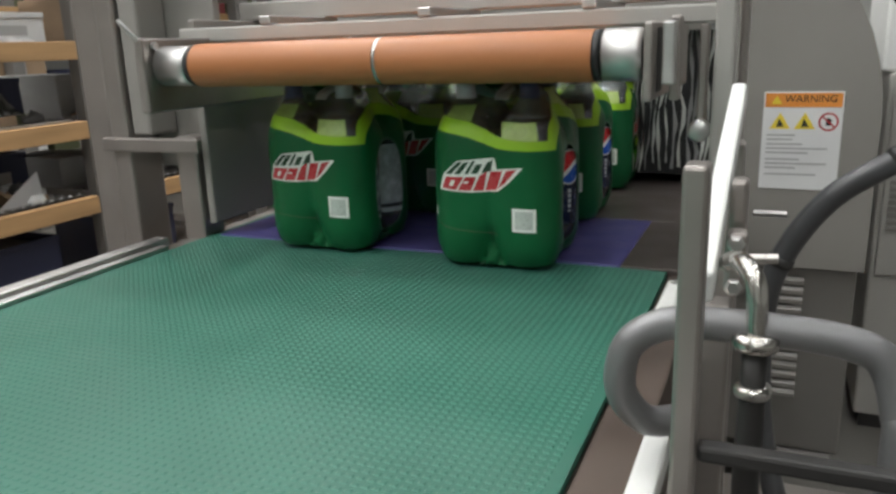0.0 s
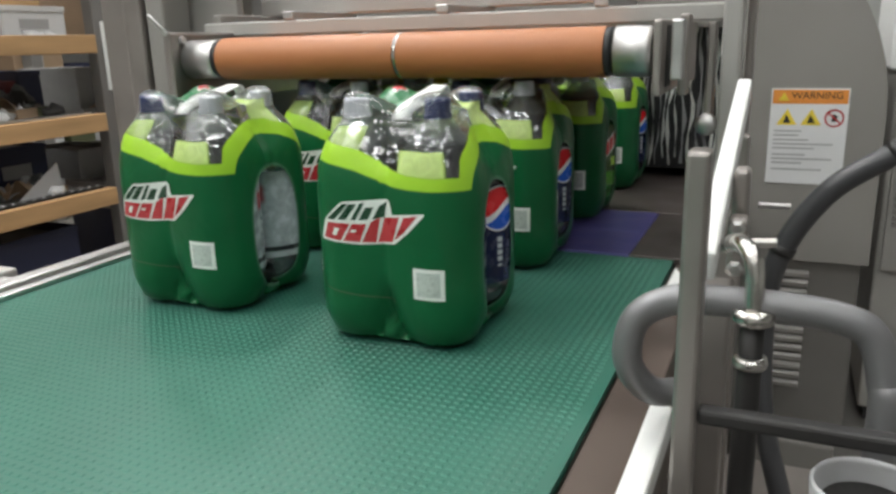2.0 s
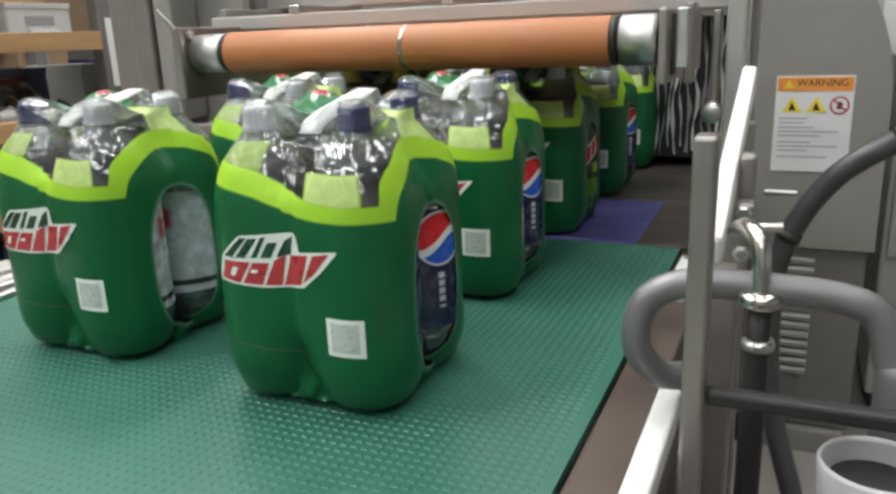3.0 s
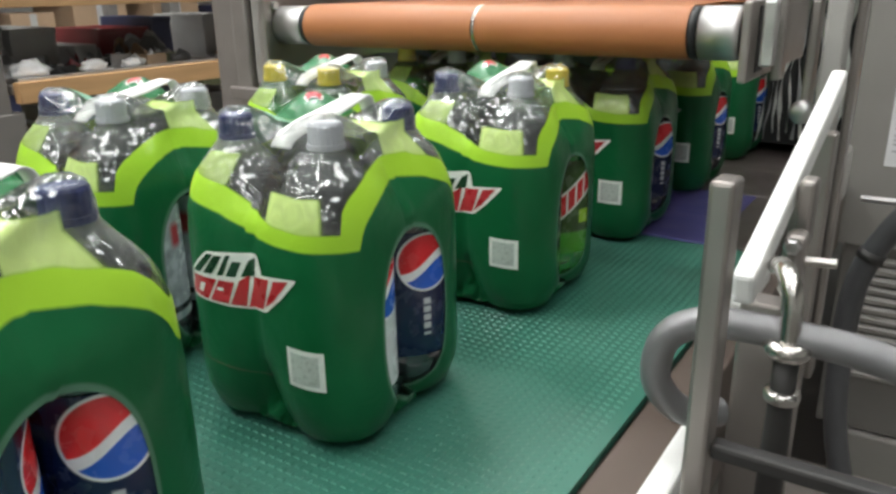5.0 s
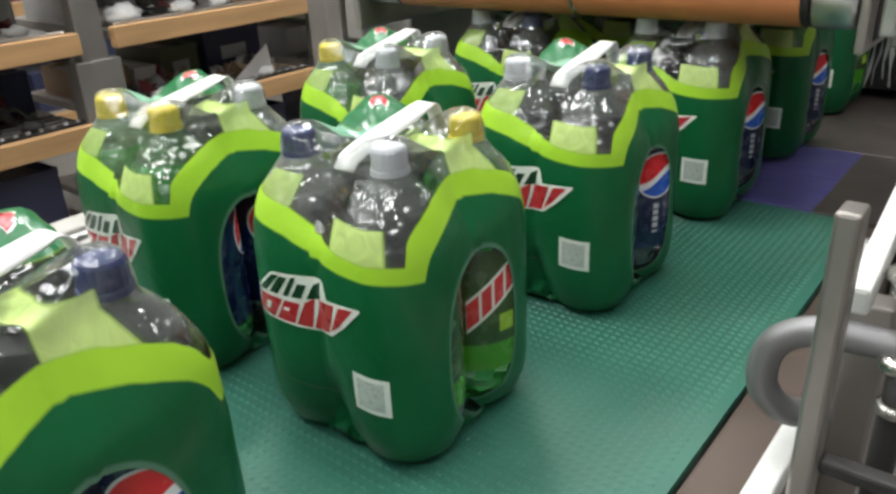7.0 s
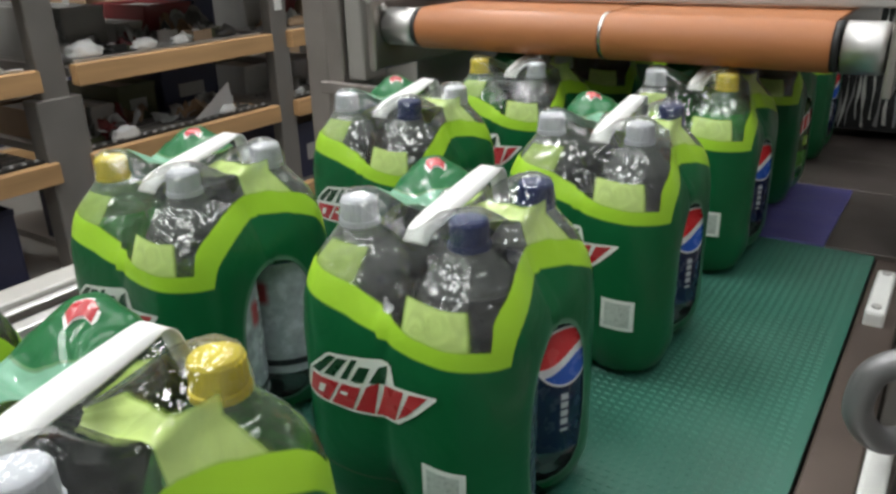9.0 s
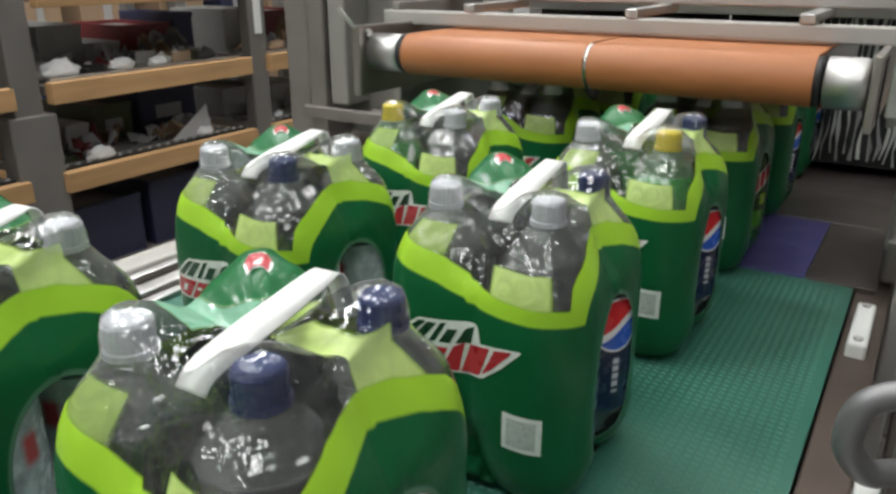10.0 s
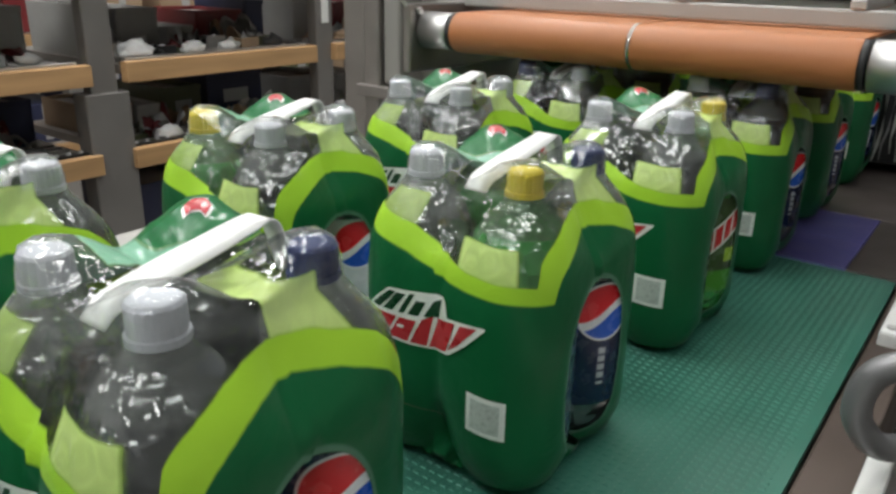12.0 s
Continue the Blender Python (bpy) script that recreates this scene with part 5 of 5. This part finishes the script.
def bottle_mesh():
    bm = bmesh.new()
    lathe(bm, [(bottle_r(z), z) for z in (0.002, 0.006, 0.018, 0.03, 0.05, 0.10, 0.165, 0.178, 0.185, 0.1925, 0.20, 0.2075, 0.215, 0.2215, 0.228, 0.234, 0.240, 0.245, 0.250, 0.254, 0.258, 0.262)], 28)
    return bm


BOTTLE = {k: mesh_from("bottle", bottle_mesh(), m) for k, m in (("blue", M_COLA), ("white", M_CLEAR), ("yellow", M_LIME))}


def cap_mesh(m):
    bm = bmesh.new()
    lathe(bm, [(0.0155, 0.2585), (0.0155, 0.2625), (0.0138, 0.263), (0.0142, 0.264), (0.0142, 0.2775), (0.0128, 0.2795)], 40, ridge=0.03)
    return mesh_from("cap", bm, m, False)


CAP = {"blue": cap_mesh(M_CAPBLUE), "white": cap_mesh(M_CAPWHITE), "yellow": cap_mesh(M_CAPYELLOW)}


def label_mesh(kind):
    """A wrap-round label, unrolled in metres from its +x side."""
    n, z0, z1 = 56, 0.050, 0.172
    vs, fs, uv = [], [], []
    for i in range(n + 1):
        a = -math.pi + 2 * math.pi * i / n
        for z in (z0, z1):
            vs.append(((BR + 0.0004) * math.cos(a), (BR + 0.0004) * math.sin(a), z))
            uv.append((a * BR, z))
    for i in range(n):
        fs.append((2 * i, 2 * i + 2, 2 * i + 3, 2 * i + 1))
    me = bpy.data.meshes.new("label")
    me.from_pydata(vs, [], fs)
    layer = me.uv_layers.new(name="UVMap")
    for loop in me.loops:
        layer.data[loop.index].uv = uv[loop.vertex_index]
    for p in me.polygons:
        p.use_smooth = True
    me.materials.append(label_mat(kind))
    return me


LABEL = {k: label_mesh(k) for k in ("navy", "green", "grey", "pale")}


def strap_mesh():
    """The white carrying strap: a ribbon from the front film over the middle, looped at the back."""
    ctrl = [(0.010, -0.062, 0.257), (0.010, -0.052, 0.2655), (0.011, -0.028, 0.2725), (0.012, 0.008, 0.2800), (0.013, 0.036, 0.2865), (0.013, 0.046, 0.2880), (0.013, 0.053, 0.2825), (0.013, 0.058, 0.270), (0.013, 0.064, 0.250)]
    pts = curve_pts(ctrl, 5)
    bm = bmesh.new()
    a, b = [], []
    for i, p in enumerate(pts):
        u = i / (len(pts) - 1)
        w = 0.0075 + 0.0035 * (1 - u)
        tw = 0.0025 * math.sin(u * 5)
        a.append(bm.verts.new((p.x - w, p.y, p.z + tw)))
        b.append(bm.verts.new((p.x + w, p.y, p.z - tw)))
    for i in range(len(pts) - 1):
        bm.faces.new((a[i], b[i], b[i + 1], a[i + 1]))
    bmesh.ops.recalc_face_normals(bm, faces=bm.faces)
    bmesh.ops.solidify(bm, geom=bm.faces[:], thickness=0.0012)
    return mesh_from("carry_strap", bm, M_HANDLE)


STRAP = strap_mesh()


def flap_emblem():
    """A small red and pale mark printed on the overlap, on the slope from the back left cap to the middle."""
    n = 113
    grid = [[Vector(FILM.vertices[r * n + i].co) for i in range(79, 90)] for r in (20, 21, 22)]
    mid = sum((p for row in grid for p in row), Vector()) / 33
    bm = bmesh.new()
    for scale, lift, slot in ((0.62, 0.0016, 0), (0.50, 0.0026, 1)):
        g = [[bm.verts.new(mid + (p - mid) * scale + Vector((0, 0, lift))) for p in row] for row in grid]
        for p, q in zip(g, g[1:]):
            for k in range(len(p) - 1):
                f = bm.faces.new((p[k], p[k + 1], q[k + 1], q[k]))
                f.material_index = slot
    return mesh_from("flap_emblem", bm, [M_PRINTWHITE, M_RED])


FLAP = flap_emblem()
PACKS = []


def multipack(x, y, yaw, caps, label, front_pale=False):
    """Four big bottles in printed film. caps: front left, front right, back right, back left."""
    names = {"navy": "dark blue", "green": "green and red", "grey": "silver grey", "pale": "white and blue"}
    pack = thing("bottle_multipack", "four bottles in green printed film, " + names[label] + " label showing", "multipack", pose(x, y, BELT + 0.003, 0, 0, yaw), "multipacks on the conveyor")

    def child(name, me, parent, m=Matrix.Identity(4), lab=""):
        ob = new(name, me)
        ob.parent, ob.matrix_basis = parent, m
        if lab:
            tagged(ob, lab)
        return ob

    child("film_wrap", FILM, pack, lab="green film with a lime edge, clear on top")
    child("flap_emblem", FLAP, pack)
    child("carry_strap", STRAP, pack, lab="white carrying strap")
    for name, me in EMBLEM + CODE:
        child(name, me, pack)
    turns = (180, 8 if front_pale else 62, -30, 180)
    for (px, py), cap, turn in zip(((-P, -P), (P, -P), (P, P), (-P, P)), caps, turns):
        b = child("bottle", BOTTLE[cap], pack, pose(px, py, 0, 0, 0, turn))
        child("cap", CAP[cap], b, lab=cap + " screw cap")
        kind = label if px > 0 else "grey"
        if front_pale and (px, py) == (P, -P):
            kind = "pale"
        child("label", LABEL[kind], b)
    PACKS.append((pack, x, y, yaw))


B, W, Y = "blue", "white", "yellow"
RIGHT = [(0.154, (W, B, B, W), "navy"), (0.484, (B, W, B, W), "navy"), (0.822, (B, W, Y, B), "green"), (1.148, (W, B, B, W), "navy"), (1.480, (W, W, B, W), "navy"),
         (1.807, (W, Y, B, Y), "navy"), (2.144, (W, W, Y, W), "green"), (2.475, (W, B, W, B), "navy"), (2.805, (B, W, B, W), "navy"), (3.130, (B, W, B, W), "navy")]
LEFT = [(0.173, (B, W, W, W), "grey"), (0.481, (B, W, W, W), "grey"), (0.806, (Y, Y, W, W), "navy"), (1.127, (Y, W, W, B), "grey"), (1.469, (W, B, W, W), "grey"),
        (1.789, (Y, W, W, W), "pale"), (2.114, (W, W, W, W), "grey"), (2.445, (B, W, W, W), "grey"), (2.775, (W, W, W, W), "grey"), (3.100, (W, B, W, W), "grey")]
rng_p = random.Random(5)
SHIFT = {1: -0.011, 2: -0.011, 4: -0.005}     # packs that stand a little aside of their lane
for i, (y, caps, lab) in enumerate(RIGHT):
    multipack(0.114 + SHIFT.get(i, 0.0) + rng_p.uniform(-0.004, 0.004), y, rng_p.uniform(-1.5, 1.5), caps, lab, i == 1)
for i, (y, caps, lab) in enumerate(LEFT):
    multipack((-0.215, -0.173)[min(i, 1)] + rng_p.uniform(-0.004, 0.004), y, rng_p.uniform(-1.5, 1.5), caps, lab)


def motions():
    """The belt and the packs on it run towards the viewer at one pace."""
    times = [0, 0.2] + list(range(1, 12)) + [11.8, 12]
    walk(BELT_OB, [(t, pose(0, -SPEED * t, BELT - 0.001)) for t in times])
    for pack, x, y, yaw in PACKS:
        walk(pack, [(t, pose(x, y - SPEED * t, BELT + 0.003, 0, 0, yaw)) for t in times])


motions()
